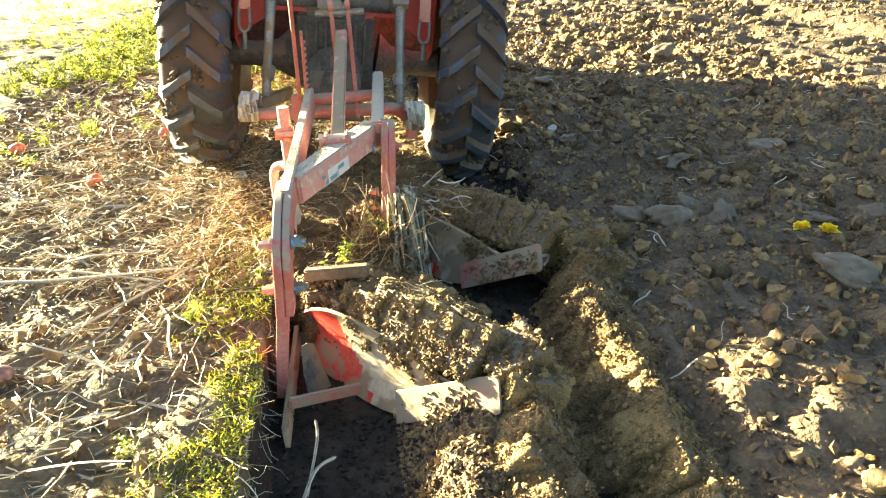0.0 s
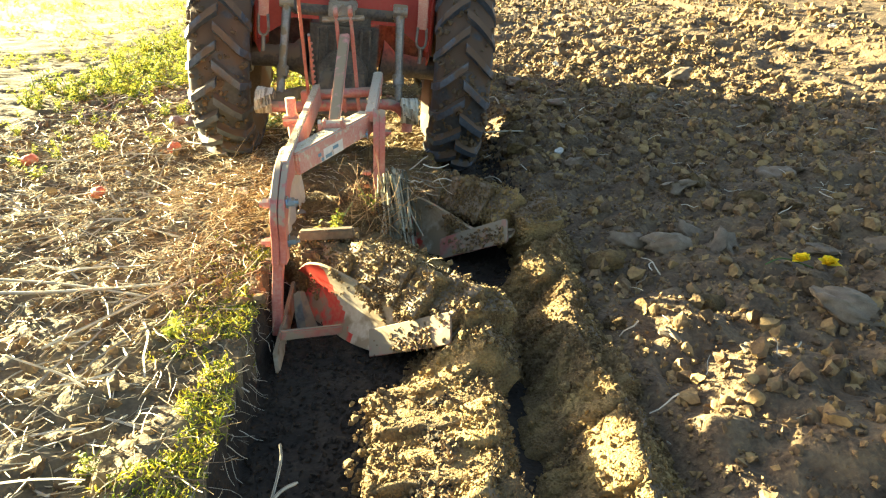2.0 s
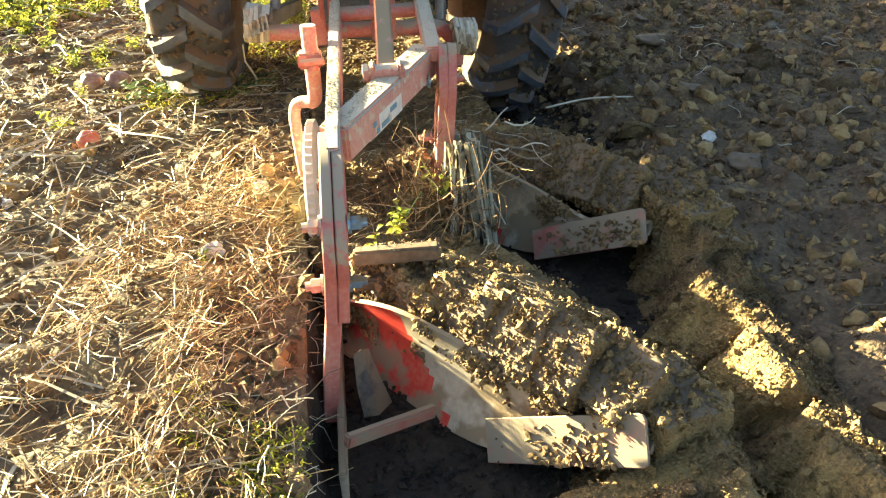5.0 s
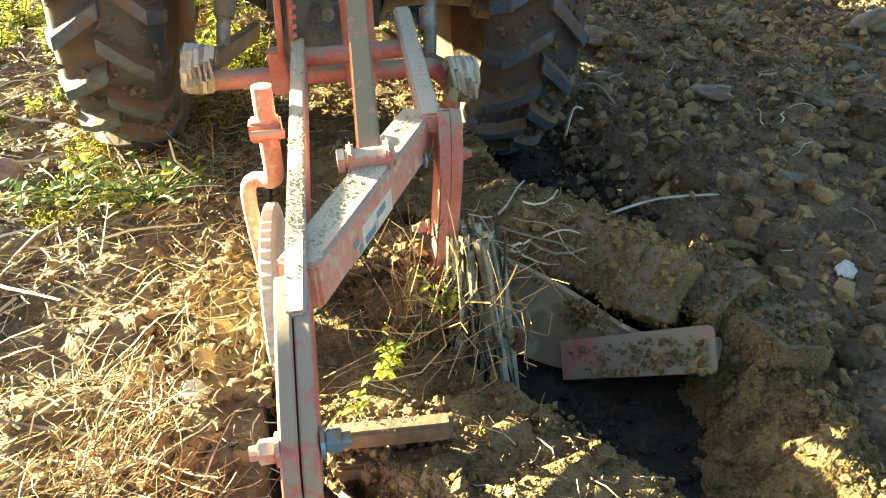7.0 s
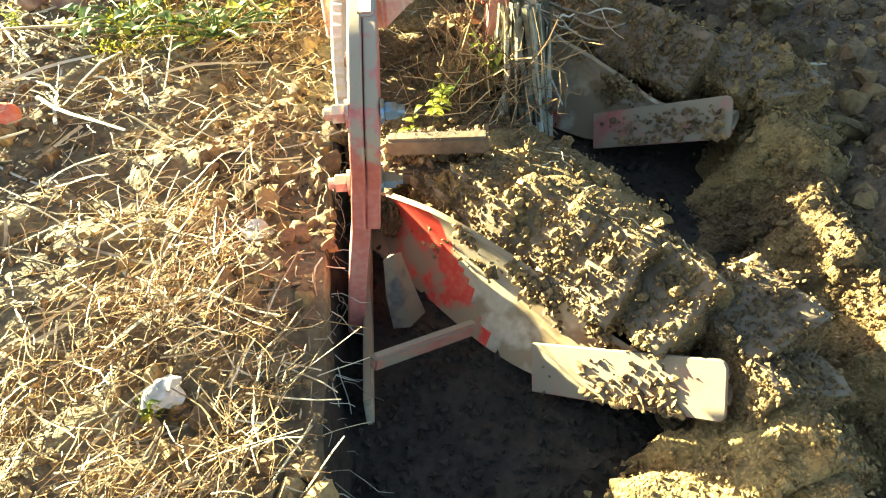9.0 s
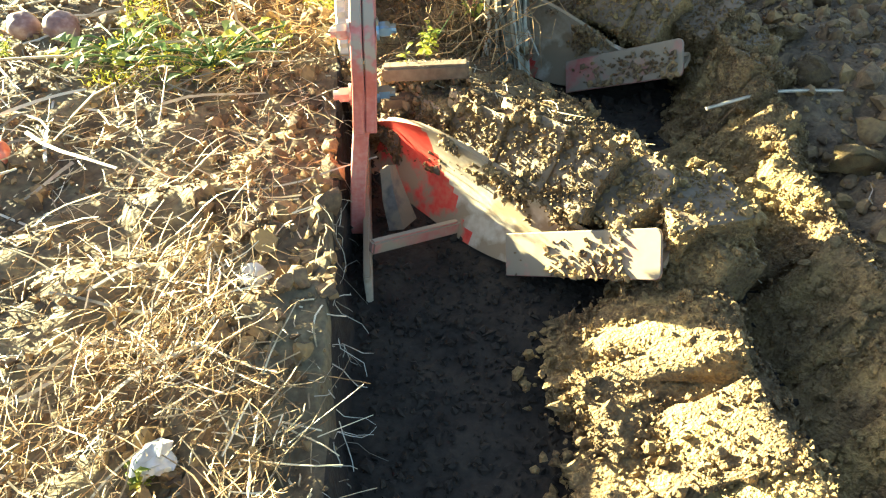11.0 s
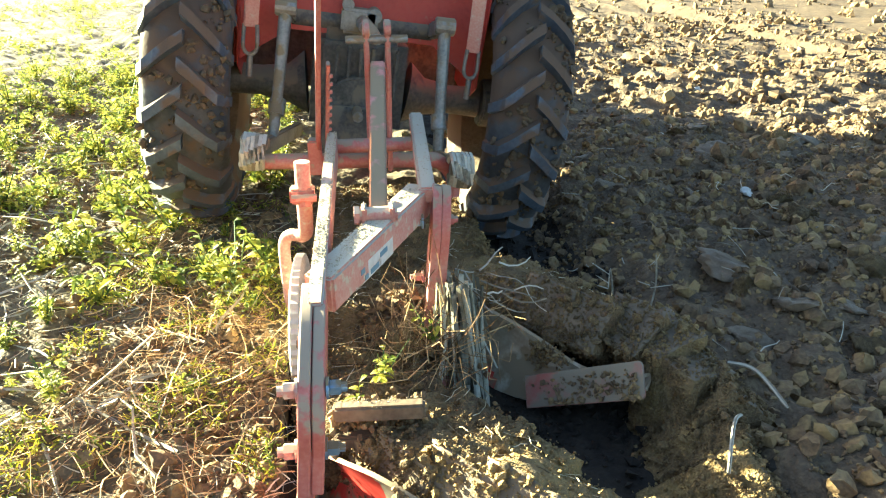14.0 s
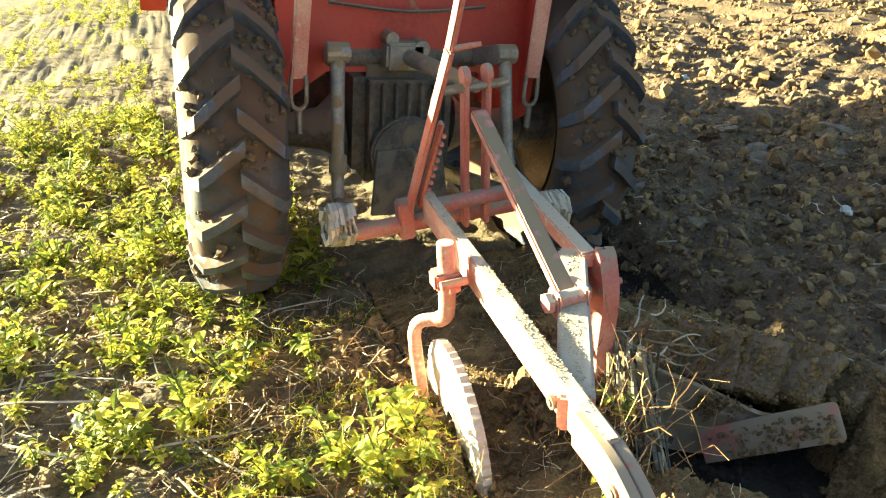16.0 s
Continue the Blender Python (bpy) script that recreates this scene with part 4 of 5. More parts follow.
    # coulter
    stem = bend([(-0.024, 0.92, 0.50), (-0.026, 0.92, 0.37), (-0.028, 0.93, 0.28), (-0.04, 0.955, 0.245), (-0.085, 0.985, 0.233), (-0.105, 1.0, 0.2), (-0.108, 1.0, 0.12), (-0.10, 0.99, -0.09)], 6)
    smooth(part("coulter_stem", tube(stem, [0.024] * 20 + [0.02] * (len(stem) - 20), 12), M["dusty_red"], p, "cranked coulter stem with faded paint"))
    cl = box((0.075, 0.055, 0.05), 0.006, Matrix.Translation((-0.03, 0.92, 0.395)))
    rod((-0.02, 0.885, 0.40), (-0.02, 0.875, 0.37), 0.018, sides=6, bm=cl)
    rod((0.015, 0.87, 0.40), (-0.06, 0.87, 0.40), 0.012, sides=10, bm=cl)
    smooth(part("coulter_clamp", cl, M["red"], p))
    n, v, f = 108, [], []
    for k in range(n):
        a = 2 * math.pi * k / n
        e = 0.008 if k % 2 else 0.0
        for r, x in ((0.05, 0.016), (0.16, 0.009), (0.185, 0.017), (0.225, 0.020), (0.25 + e, 0.012), (0.25 + e, -0.012), (0.225, -0.020), (0.185, -0.017), (0.16, -0.009), (0.05, -0.016)):
            v.append((x, r * math.cos(a), r * math.sin(a)))
    for k in range(n):
        for j in range(9):
            f.append([k * 10 + j, (k + 1) % n * 10 + j, (k + 1) % n * 10 + j + 1, k * 10 + j + 1])
    disc = part("coulter_disc", (np.array(v), f), M["pale_steel"], p, "pale depth wheel with a ribbed rim")
    disc.matrix_basis = pose(-0.055, 0.82, -0.04, 0, 0, -3)
    part("coulter_hub", rod((-0.11, 0.99, -0.09), (-0.02, 0.82, -0.04), 0.022, sides=14, bevel=0.003), M["grey_metal"], p)
    for o in ((0, 0), (0.32, 0.81)):
        plough_body(p, o)
    # skimmer slats behind the front body
    smooth(part("slat", bar((0.045, 0.20, 0.10), (0.262, 0.175, 0.108), 0.035, 0.042, 0.006), M["smear"], p, "flat cross bar crusted with soil"))
    smooth(part("slat", bar((0.045, 0.20, 0.018), (0.258, 0.175, 0.026), 0.035, 0.036, 0.006), M["mud"], p, "flat cross bar crusted with soil"))
    return p


plough = build_plough()


def leaf_blade(r, length, width, up, heading, origin, droop=0.5, knots=5):
    """A folded leaf along a bent midrib: verts and faces."""
    v, f = [], []
    h = np.array([math.cos(heading), math.sin(heading), 0])
    s = np.array([-math.sin(heading), math.cos(heading), 0])
    for k in range(knots):
        t = k / (knots - 1)
        c = np.array(origin) + h * length * t * math.cos(up) + np.array([0, 0, 1]) * length * (t * math.sin(up) - droop * t * t)
        w = width * math.sin(math.pi * min(0.97, t * 0.9 + 0.08)) * (1 + 0.25 * r.normal())
        v += [c - s * w + np.array([0, 0, 0.25 * w]), c, c + s * w + np.array([0, 0, 0.25 * w])]
    for k in range(knots - 1):
        a = 3 * k
        f += [[a, a + 1, a + 4, a + 3], [a + 1, a + 2, a + 5, a + 4]]
    return np.array(v), f


def weed_shape(seed, big=1.0, stems=(4, 8), leaves=(5, 10), knots=5):
    """A low weed: the many small leaves, and the stems."""
    r = np.random.default_rng(seed)
    pieces, stalks = [], None
    for s in range(r.integers(*stems)):
        a, lean, h = r.uniform(0, 6.28), r.uniform(0.1, 0.9), r.uniform(0.05, 0.14) * big
        stalks = tube([(0, 0, -0.01), (math.cos(a) * lean * h * 0.5, math.sin(a) * lean * h * 0.5, h * 0.5), (math.cos(a) * lean * h, math.sin(a) * lean * h, h)], [0.0022 * big, 0.0018 * big, 0.0012 * big], 4, stalks)
        for k in range(r.integers(*leaves)):
            t = (k + 1) / 9
            o = (math.cos(a) * lean * h * t, math.sin(a) * lean * h * t, h * t)
            pieces.append(leaf_blade(r, r.uniform(0.02, 0.05) * big, r.uniform(0.005, 0.012) * big, r.uniform(0.1, 1.0), r.uniform(0, 6.28), o, 0.5, knots))
    return join(*pieces), stalks


def crust(parent, a, b, w, h, n, seed):
    """Grains of soil lying on the top of a bar."""
    r = np.random.default_rng(seed)
    m = along(a, b)
    length = (Vector(b) - Vector(a)).length
    pts = np.stack([r.uniform(-0.5, 0.5, n) * w * 0.96, r.uniform(-0.5, 0.5, n) * length, np.full(n, h / 2)], 1)
    pts = pts[fbm(pts * np.array([30, 9, 1]) + seed, 3) > 0.42 + 0.12 * r.random(n)]
    pts = pts @ np.array(m.to_3x3()).T + np.array(m.translation)
    return tagged(part("soil_crust", scatter(NUB, pts, 0.002 + 0.0045 * r.random(len(pts)) ** 2, r, 0.4), M["grain"], parent, "dry soil grains on the bar"), kind="stuff")


crust(plough, (0.066, 1.33, 0.43), (0.024, 0.16, 0.368), 0.034, 0.10, 3600, 1)
crust(plough, (0.028, 0.303, 0.365), (0.328, 0.863, 0.385), 0.076, 0.095, 3200, 2)
crust(plough, (0.345, 0.80, 0.415), (0.385, 1.52, 0.47), 0.05, 0.05, 400, 3)
crust(plough, (0.045, 0.20, 0.10), (0.262, 0.175, 0.108), 0.04, 0.042, 300, 4)


def slat_soil():
    """Soil heaped on and behind the cross bars."""
    r = np.random.default_rng(44)
    n = 900
    x, y = r.uniform(0.04, 0.27, n), 0.235 + r.normal(0, 0.025, n)
    z = -0.03 + 0.125 * r.random(n) ** 0.6 * (0.7 + 0.5 * fbm(np.stack([x, y, 0 * x], 1) * 16, 2))
    ob = part("heaped_soil", scatter(COARSE, np.stack([x, y, z], 1), 0.008 + 0.026 * r.random(n) ** 2, r), M["clod"], plough, "crumbling soil heaped on the cross bars")
    ob["kind"] = "stuff"


slat_soil()


def stalk_bundle():
    """Dry stalks caught on the front leg."""
    r = np.random.default_rng(31)
    n = 95
    st = np.stack([r.normal(0.425, 0.036, n), r.normal(0.70, 0.03, n), r.uniform(0.08, 0.19, n)], 1)
    v = strands(st, np.stack([r.normal(0.05, 0.09, n), r.normal(-0.18, 0.08, n), -np.ones(n)], 1), r.uniform(0.26, 0.40, n), r.uniform(0.004, 0.010, n), r, 0.05)
    ob = thing("stalk_bundle", "bundle of dry grey stalks caught on the front plough leg", "stalks")
    for k in range(n):
        part("stalk", (v[0][k * 12:k * 12 + 12], v[1][:9]), M["dark_stalk"], ob)
    n = 190
    st = np.stack([r.normal(0.29, 0.08, n), r.normal(0.60, 0.08, n), r.uniform(-0.06, 0.1, n)], 1)
    part("tangle", strands(st, r.normal(size=(n, 3)) * np.array([0.7, 0.6, 0.9]), r.uniform(0.1, 0.3, n), r.uniform(0.0007, 0.002, n), r, 0.5, 5), M["fern"], ob, "tangled brown wisps")["kind"] = "stuff"
    for k, (x, y, z) in enumerate(((0.17, 0.42, 0.03), (0.10, 0.30, 0.0), (0.33, 0.56, 0.06))):
        leaves, stalks = weed_shape(90 + k, 0.8)
        sprig = part("sprig", stalks, M["green"], ob, "yellow-green sprig caught in the straw")
        sprig.location = (x, y, z)
        tagged(part("leaves", leaves, M["leaf"], sprig), kind="stuff")
    n = 900
    pts = np.stack([r.normal(0.25, 0.09, n), r.normal(0.80, 0.10, n), np.zeros(n)], 1)
    high = 0.19 * np.exp(-((pts[:, 0] - 0.27) / 0.13) ** 2 - ((pts[:, 1] - 0.80) / 0.16) ** 2)
    pts[:, 2] = -0.08 + high * r.random(n) ** 0.5
    part("soil_clump", scatter(NUB, pts, 0.012 + 0.035 * r.random(n) ** 2, r), M["clod"], ob, "clump of crumbling soil pushed along before the leg")["kind"] = "stuff"
    part("clump_core", (BIG[0][0] * np.array([0.3, 0.34, 0.24]) + np.array([0.27, 0.80, -0.03]), BIG[0][1]), M["slice"], ob)
    n = 16
    st = np.stack([r.normal(0.5, 0.08, n), r.normal(0.72, 0.06, n), r.uniform(0.08, 0.17, n)], 1)
    part("twig_tangle", strands(st, np.stack([r.uniform(0.2, 1, n), r.normal(0, 0.5, n), r.normal(-0.1, 0.2, n)], 1), r.uniform(0.06, 0.2, n), r.uniform(0.0015, 0.004, n), r, 0.3, 5), M["grey_stalk"], ob)["kind"] = "stuff"
    return ob


bundle = stalk_bundle()


# ---- straw, weeds and litter ----
def lie(n, xr, yr, r, density=None, lift=(0.0, 0.04)):
    x, y = r.uniform(*xr, n), r.uniform(*yr, n)
    if density is not None:
        keep = r.random(n) < density(x, y)
        x, y = x[keep], y[keep]
    return np.stack([x, y, ground_height(x, y) + r.uniform(*lift, len(x))], 1)


def straw(name, places, label, r, mat="straw", length=(0.06, 0.25), radius=(0.0008, 0.0022), heading=None, lift=0.18, curl=0.35):
    n = len(places)
    d = np.stack([r.normal(size=n), r.normal(size=n), lift * r.normal(size=n)], 1)
    if heading is not None:
        d = d * 0.55 + np.array(heading)[None] * np.where(r.random(n) < 0.5, 1, -1)[:, None]
    ob = part(name, strands(places, d, r.uniform(*length, n), r.uniform(*radius, n), r, curl, 5), M[mat], None)
    return tagged(ob, label, "straw", kind="stuff")


r = np.random.default_rng(77)
mat_zone = lambda x, y: np.clip(1.5 - np.abs(y - 1.7) / 1.0, 0, 1) * np.clip((x + 0.8) / 0.35, 0.12, 1) * (0.10 + 1.0 * (fbm(np.stack([x, y * 0.6, 0 * x], 1) * 6.0, 3) > 0.5))
straw("straw_mat", lie(17000, (-1.3, -0.15), (0.2, 3.6), r, mat_zone, (0.0, 0.1)), "matted dry straw and withered stems along the furrow edge", r, "fern", (0.02, 0.11), (0.0005, 0.0014), heading=(0.25, 0.5, 0), curl=0.28, lift=0.4)
straw("straw_mat", lie(6500, (-1.3, -0.15), (0.2, 3.6), r, mat_zone, (0.01, 0.08)), "pale straw lying on the matted stems", r, "straw", (0.03, 0.17), (0.0008, 0.0022), heading=(0.2, 0.5, 0), curl=0.14)
straw("straw_litter", lie(14000, (-2.4, -0.1), (-1.3, 7.0), r, lambda x, y: np.where(y > 3.3, 0.45, 1.0), (0.0, 0.02)), "scattered bits of straw on bare soil", r, "straw", (0.02, 0.14), (0.0008, 0.0026), lift=0.15, curl=0.12)
straw("stalk_litter", lie(800, (-2.2, -0.32), (-1.3, 6.5), r, None, (0.005, 0.03)), "grey broken stalks on the stubble", r, "grey_stalk", (0.1, 0.4), (0.0025, 0.006), lift=0.08, curl=0.12)
straw("edge_straw", lie(2200, (-0.75, -0.1), (2.9, 5.2), r, lambda x, y: 0.3 + 0.7 * (fbm(np.stack([x, y, 0 * x], 1) * 4, 2) > 0.5), (0.0, 0.05)), "dry straw and stems strewn along the furrow edge", r, "fern", (0.03, 0.19), (0.0008, 0.0022), curl=0.2, lift=0.3)
straw("moss_fringe", lie(9000, (-0.8, -0.09), (2.9, 5.2), r, lambda x, y: 1.0 * (fbm(np.stack([x, y, 0 * x], 1) * 7, 2) > 0.5), (0.0, 0.04)), "short yellow-green growth along the furrow edge", r, "leaf", (0.01, 0.035), (0.0012, 0.003), lift=1.0)
straw("moss_fringe", lie(9000, (-0.42, -0.09), (-1.3, 1.1), r, lambda x, y: np.clip((x + 0.42) / 0.25, 0, 1) * (fbm(np.stack([x, y, 0 * x], 1) * 7, 2) > 0.48), (0.0, 0.02)), "short yellow-green growth along the furrow edge", r, "leaf", (0.01, 0.035), (0.0012, 0.003), lift=1.0)
straw("tilled_litter", lie(220, (1.0, 3.6), (-1.2, 6.5), r, None, (0.02, 0.05)), "short bits of stalk on the tilled land", r, "grey_stalk", (0.03, 0.14), (0.0012, 0.004))
bank = lie(420, (-0.10, -0.085), (-1.3, 4.6), r)
bank[:, 2] = r.uniform(-0.2, -0.04, len(bank))
bank[:, 0] = -0.085
straw("roots", bank, "torn roots hanging from the furrow wall", r, "grey_stalk", (0.03, 0.12), (0.0006, 0.0015), heading=(0.5, 0, -0.6))


def build_weeds():
    r = np.random.default_rng(12)
    shapes = [weed_shape(k) for k in range(6)]
    meshes = []
    for (v, f), stalks in shapes:
        me, stem = bpy.data.meshes.new("leaves"), bpy.data.meshes.new("weed")
        me.from_pydata(v.tolist(), [], f)
        me.materials.append(M["leaf"])
        stalks.to_mesh(stem)
        stalks.free()
        stem.materials.append(M["green"])
        meshes.append((stem, me))
    count = 0
    while count < 300:
        x, y = r.uniform(-2.6, -0.18), r.uniform(-0.9, 8.5)
        want = 0.10 + 0.85 * min(1, max(0, (y - 3.2) / 1.6)) + 0.5 * min(1, max(0, (-x - 1.4) / 0.8)) * (y > 1.8)
        if 0.9 < y < 2.7 and x > -1.2:
            want *= 0.15
        if r.random() > want:
            continue
        s = r.uniform(0.5, 1.15) if y < 4.2 else r.uniform(0.8, 1.9)
        ob = new("weed", meshes[count % 6][0])
        tagged(new("leaves", meshes[count % 6][1]), kind="stuff").parent = ob
        ob.matrix_world = pose(x, y, float(ground_height(np.array([x]), np.array([y]))[0]), r.uniform(-12, 12), r.uniform(-12, 12), r.uniform(0, 360)) @ Matrix.Diagonal((s, s, s, 1))
        tagged(ob, "small yellow-green weed growing in the stubble", "weed", "weeds in the stubble")
        count += 1
    shapes = [weed_shape(k + 40, 1.15, (3, 5), (3, 6), 3)[0] for k in range(8)]
    pieces = []
    for k in range(7500):
        x, y = -0.9 - 12 * r.random() ** 1.6, 1.5 + 22 * r.random() ** 1.3
        if x > -2.4 and y < 4.2 or fbm(np.array([[x * 1.3, y * 1.3, 3.0]]), 2)[0] < 0.46 + 0.1 * r.random():
            continue
        v, f = shapes[k % 8]
        a, s = r.uniform(0, 6.28), r.uniform(0.6, 1.1) * (1 + min(1.0, 0.1 * abs(x)))
        m = np.array([[math.cos(a), -math.sin(a), 0], [math.sin(a), math.cos(a), 0], [0, 0, 1]]) * s
        pieces.append((v @ m.T + np.array([x, y, float(ground_height(np.array([x]), np.array([y]))[0])]), f))
    for k in range(2300):
        x, y = (r.uniform(-2.7, -0.75), r.uniform(4.4, 10)) if k < 800 else (r.uniform(-9, -1.2), r.uniform(6.5, 17))
        v, f = shapes[k % 8]
        a, s = r.uniform(0, 6.28), r.uniform(0.4, 1.0)
        if fbm(np.array([[x * 2.2, y * 2.2, 0.0]]), 2)[0] < 0.5:
            continue
        m = np.array([[math.cos(a), -math.sin(a), 0], [math.sin(a), math.cos(a), 0], [0, 0, 1]]) * s
        pieces.append((v @ m.T + np.array([x, y, float(ground_height(np.array([x]), np.array([y]))[0])]), f))
    tagged(part("weed_cover", join(*pieces), M["leaf"], None), "sunlit yellow-green weeds covering the field", "weeds", kind="stuff")


build_weeds()


def broad_plant(x, y, seed):
    """A low plant with broad lobed leaves and yellow tips."""
    r = np.random.default_rng(seed)
    p = thing("broadleaf_plant", "uprooted-looking green plant with broad yellowing leaves", "plant")
    p.location = (x, y, float(ground_height(np.array([x]), np.array([y]))[0]))
    stems = None
    for k in range(34):
        a, d, h = r.uniform(0, 6.28), r.uniform(0.02, 0.2), r.uniform(0.015, 0.09)
        o = (math.cos(a) * d * 1.3, math.sin(a) * d * 0.8, h)
        part("leaf", leaf_blade(r, r.uniform(0.03, 0.065), r.uniform(0.012, 0.024), r.uniform(0, 0.9), a + r.normal() * 0.9, o, 0.45), M["leaf" if k % 4 == 0 else "green"], p)
        stems = tube(bend([(0, 0, 0), (o[0] * 0.6, o[1] * 0.6, h * 0.9), o], 3), 0.003, 6, stems)
    part("stem", stems, M["green"], p)
    return p


broad_plant(-0.45, 3.0, 1)
broad_plant(-0.72, 3.1, 2)


def flower_clump():
    r = np.random.default_rng(5)
    z = float(ground_height(np.array([2.0]), np.array([0.4]))[0])
    p = thing("yellow_flowers", "two yellow blossoms on a torn-out stem lying on clods", "flowers")
    p.location = (2.0, 0.39, z + 0.045)
    for cx, cy in ((-0.035, 0.03), (0.045, -0.02)):
        pieces = [leaf_blade(r, r.uniform(0.04, 0.055), r.uniform(0.014, 0.02), r.uniform(0.4, 1.5), a, (cx, cy, 0.035), 0.25) for a in np.linspace(0, 12.3, 30)]
        part("blossom", join(*pieces), M["yellow"], p)
    part("stem", tube(bend([(0, 0, 0.02), (-0.09, 0.06, 0.04), (-0.17, 0.04, 0.03)], 5), 0.003, 6), M["green"], p)


flower_clump()


def fruit(x, y, size, mat, name, label, seed, category):
    """A sagging round fruit with furrows and a stalk end."""
    bm = bmesh.new()
    bmesh.ops.create_uvsphere(bm, u_segments=28, v_segments=18, radius=size / 2)
    for v in bm.verts:
        a = math.atan2(v.co.y, v.co.x)
        k = 1 + 0.04 * math.cos(5 * a + seed) + 0.10 * (noise.noise(v.co * 30 + Vector((seed, 0, 0))))
        v.co = Vector((v.co.x * k, v.co.y * k, v.co.z * 0.82 * k))
        if v.co.z > size * 0.3:
            v.co.z -= 0.4 * (v.co.z - size * 0.3)
    z = float(ground_height(np.array([x]), np.array([y]))[0])
    ob = part(name, bm, M[mat], None)
    smooth(ob, 60)
    ob.matrix_world = pose(x, y, z + size * 0.33, 20 * math.sin(seed), 25, 50 * seed)
    return tagged(ob, label, category, "fruit lying on the stubble")


for k, (x, y, s, m) in enumerate(((-0.97, -0.01, 0.085, "tomato"), (-0.87, -0.04, 0.08, "dark_fruit"), (-1.79, 2.52, 0.10, "tomato"), (-1.13, 1.79, 0.075, "tomato"),
                                  (-0.92, 2.56, 0.085, "tomato"), (-1.10, 3.33, 0.10, "dark_fruit"), (-0.97, 3.30, 0.11, "dark_fruit"))):
    if m == "tomato":
        fruit(x, y, s, m, "tomato", "rotting red tomato lying on the stubble", k + 1, "tomato")
    else:
        fruit(x, y, s, m, "rotten_fruit", "shrunken dark rotten fruit on the stubble", k + 1, "fruit")


def stone(x, y, size, seed):
    v, f = BIG[seed % 5]
    z = float(ground_height(np.array([x]), np.array([y]))[0])
    ob = part("stone", (v * np.array([1, 0.8, 0.55]) * size, f), M["stone"], None)
    smooth(ob, 60)
    ob.matrix_world = pose(x, y, z + 0.28 * size, 8, 5, 70 * seed)
    return tagged(ob, "pale whitish stone half sunk in the soil", "stone", "pale stones")


for k, (x, y, s) in enumerate(((-0.25, 2.10, 0.07), (-0.36, 1.66, 0.08), (-1.07, 2.08, 0.06), (1.44, 2.23, 0.07), (-1.09, 4.92, 0.07), (2.06, 5.1, 0.07), (2.9, 7.4, 0.08), (3.1, 4.35, 0.08), (5.4, 6.1, 0.12))):
    stone(x, y, s, k)


def long_stalk(points, radius, label):
    ob = part("stalk", tube(bend(points, 6), [radius] * (6 * (len(points) - 1)) + [radius * 0.5], 7), M["grey_stalk"], None)
    return tagged(smooth(ob), label, "stalk", "long stalks")


long_stalk([(-1.3, 0.62, 0.0), (-0.9, 0.55, 0.005), (-0.45, 0.56, 0.0)], 0.007, "long pale grey stalk lying across the stubble")
long_stalk([(-1.25, 0.75, -0.005), (-0.85, 0.62, 0.0), (-0.5, 0.48, -0.01)], 0.006, "long pale grey stalk lying across the stubble")
long_stalk([(-0.75, 0.15, -0.01), (-0.5, 0.45, 0.0), (-0.4, 0.62, -0.01)], 0.006, "broken grey stalk on the stubble")
long_stalk([(0.02, -0.62, -0.2), (0.07, -0.5, -0.14), (0.13, -0.47, -0.12)], 0.005, "forked dry twig in the furrow")
long_stalk([(0.05, -0.55, -0.17), (0.08, -0.42, -0.1), (0.08, -0.38, -0.06)], 0.004, "forked dry twig in the furrow")
long_stalk([(0.9, 2.62, -0.05), (1.1, 2.67, -0.045), (1.3, 2.66, -0.05)], 0.005, "pale straw lying on the clods")


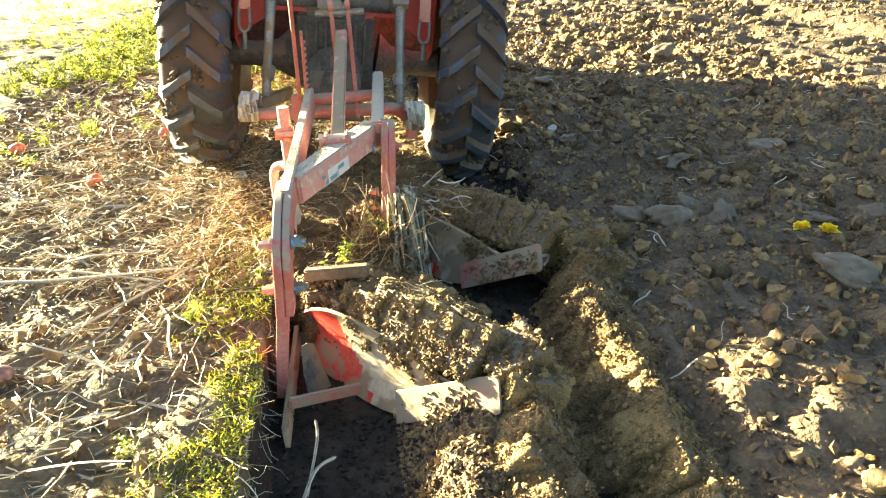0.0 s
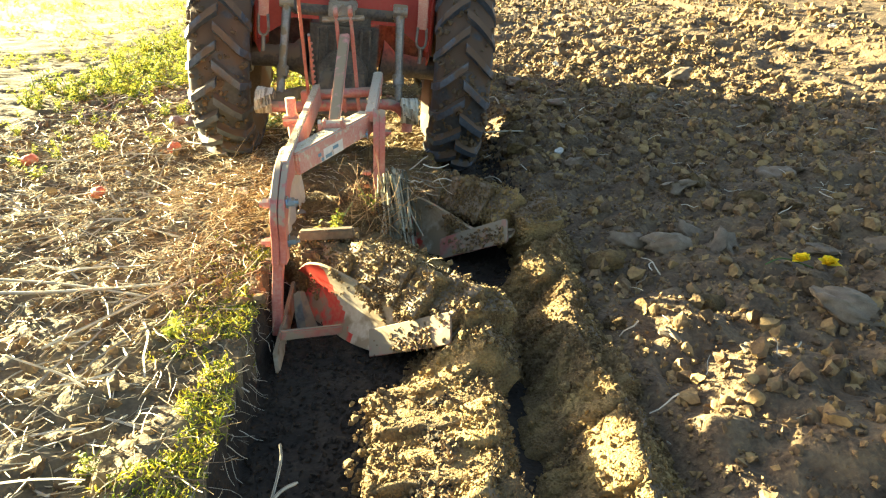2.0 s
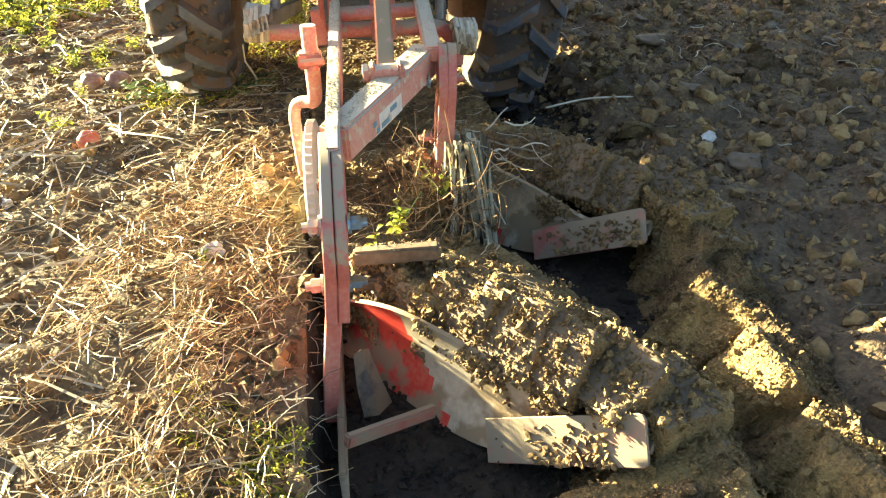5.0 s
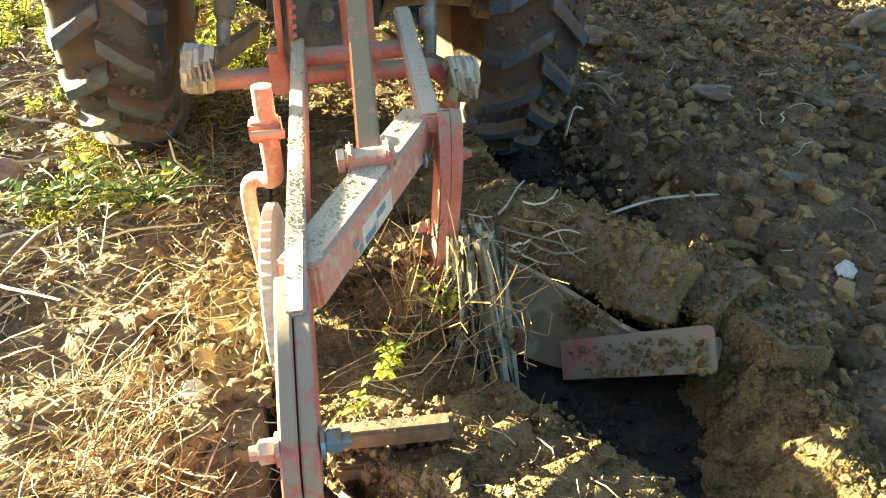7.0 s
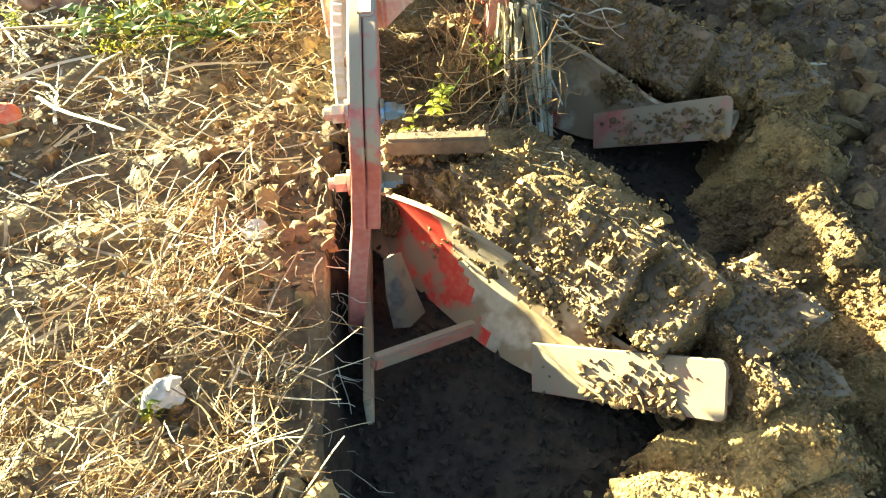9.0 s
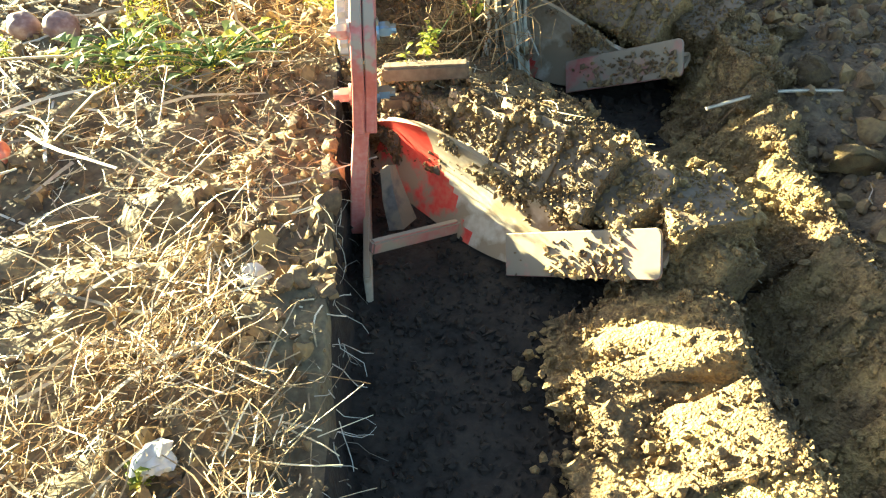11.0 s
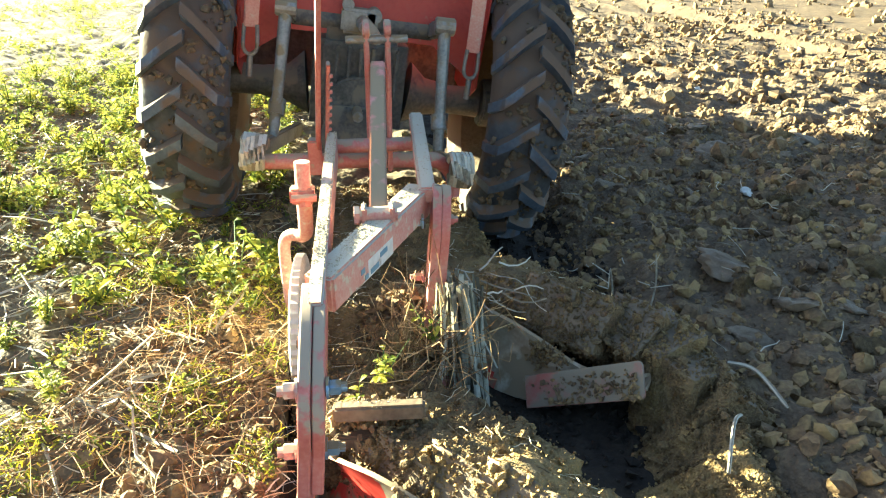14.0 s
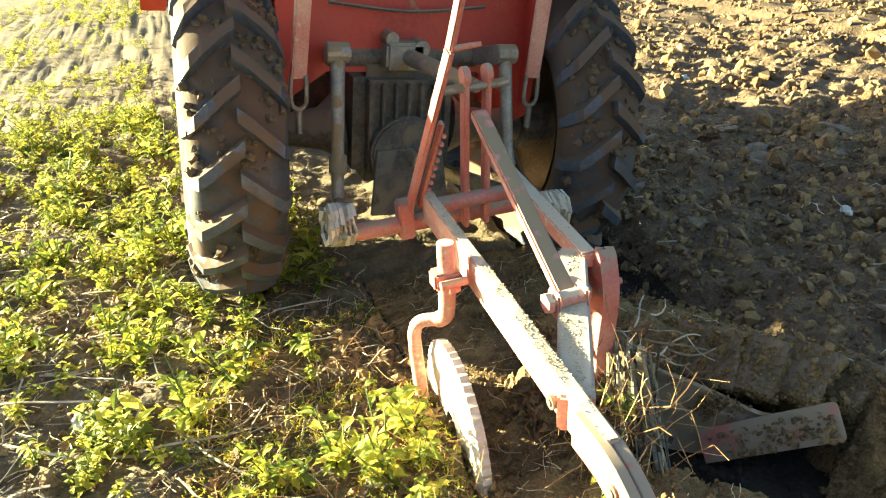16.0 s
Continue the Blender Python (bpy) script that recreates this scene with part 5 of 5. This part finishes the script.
def dead_plant(x, y, seed):
    """A dry branching plant sticking out of the clods."""
    r = np.random.default_rng(seed)
    z = float(ground_height(np.array([x]), np.array([y]))[0])
    p = thing("dead_plant", "dry pale branching weed sticking out of turned soil", "dead plant", "dead plants")
    p.location = (x, y, z)
    tip = Vector((r.uniform(-0.05, 0.1), r.uniform(-0.06, 0.03), 0.26))
    part("stem", tube(bend([(0, 0, -0.02), tip * 0.5 + Vector((0.02, 0, 0)), tip], 4), [0.0035] * 8 + [0.002], 6), M["grey_stalk"], p)
    for k in range(5):
        o = tip * r.uniform(0.45, 1.0)
        part("twig", tube(bend([o, o + Vector((r.uniform(-0.08, 0.08), r.uniform(-0.06, 0.06), r.uniform(-0.02, 0.07)))], 3), [0.002, 0.002, 0.0018, 0.001], 5), M["grey_stalk"], p)


dead_plant(1.14, 4.10, 1)
dead_plant(1.04, 4.22, 2)
long_stalk([(1.20, 3.63, -0.03), (1.24, 3.55, -0.01), (1.25, 3.4, -0.03)], 0.006, "bent pale stalk on the clods")
long_stalk([(0.98, 3.2, -0.05), (1.05, 3.32, 0.0), (1.12, 3.4, -0.04)], 0.005, "bent pale stalk on the clods")


# ---- what moves ----
def motions():
    times = sorted({t for t, _ in TRAVEL} | {5.9, 6.6, 9.4, 10.1})
    lean = math.degrees(math.atan2(0.18, TRACK))
    walk(tractor, [(t, pose(0.175, 2.10 + travel_at(t), 0.465, 0, lean, 0)) for t in times])
    walk(plough, [(t, pose(0, travel_at(t), 0)) for t in times])
    walk(bundle, [(t, pose(0, travel_at(t), 0)) for t in times])
    for hub, x in WHEELS:
        walk(hub, [(t, pose(x, 0, 0, -math.degrees(travel_at(t) / TYRE_R), 0, 0)) for t in times])
    for ob, table, x0, oy, y, w in SLICES:
        rows = []
        for row in table:
            s = y - oy - row[0]
            if 0 < s < TRAVEL[-1][1]:
                rows.append((time_at(s), row))
        def state(t):
            u = y - oy - travel_at(t)
            at = [q[0] for q in table][::-1]
            return tuple([u] + [float(np.interp(u, at, [q[k] for q in table][::-1])) for k in (1, 2, 3, 4)])
        rows = [(0, state(0))] + [(t, q) for t, q in rows if 0.05 < t < 15.95] + [(16, state(16))]
        keyed = [(t, slice_pose(x0, y, q, w)) for t, q in rows]
        if (keyed[0][1].translation - keyed[-1][1].translation).length < 1e-5:
            ob.matrix_world = keyed[0][1]
        else:
            walk(ob, keyed)


motions()
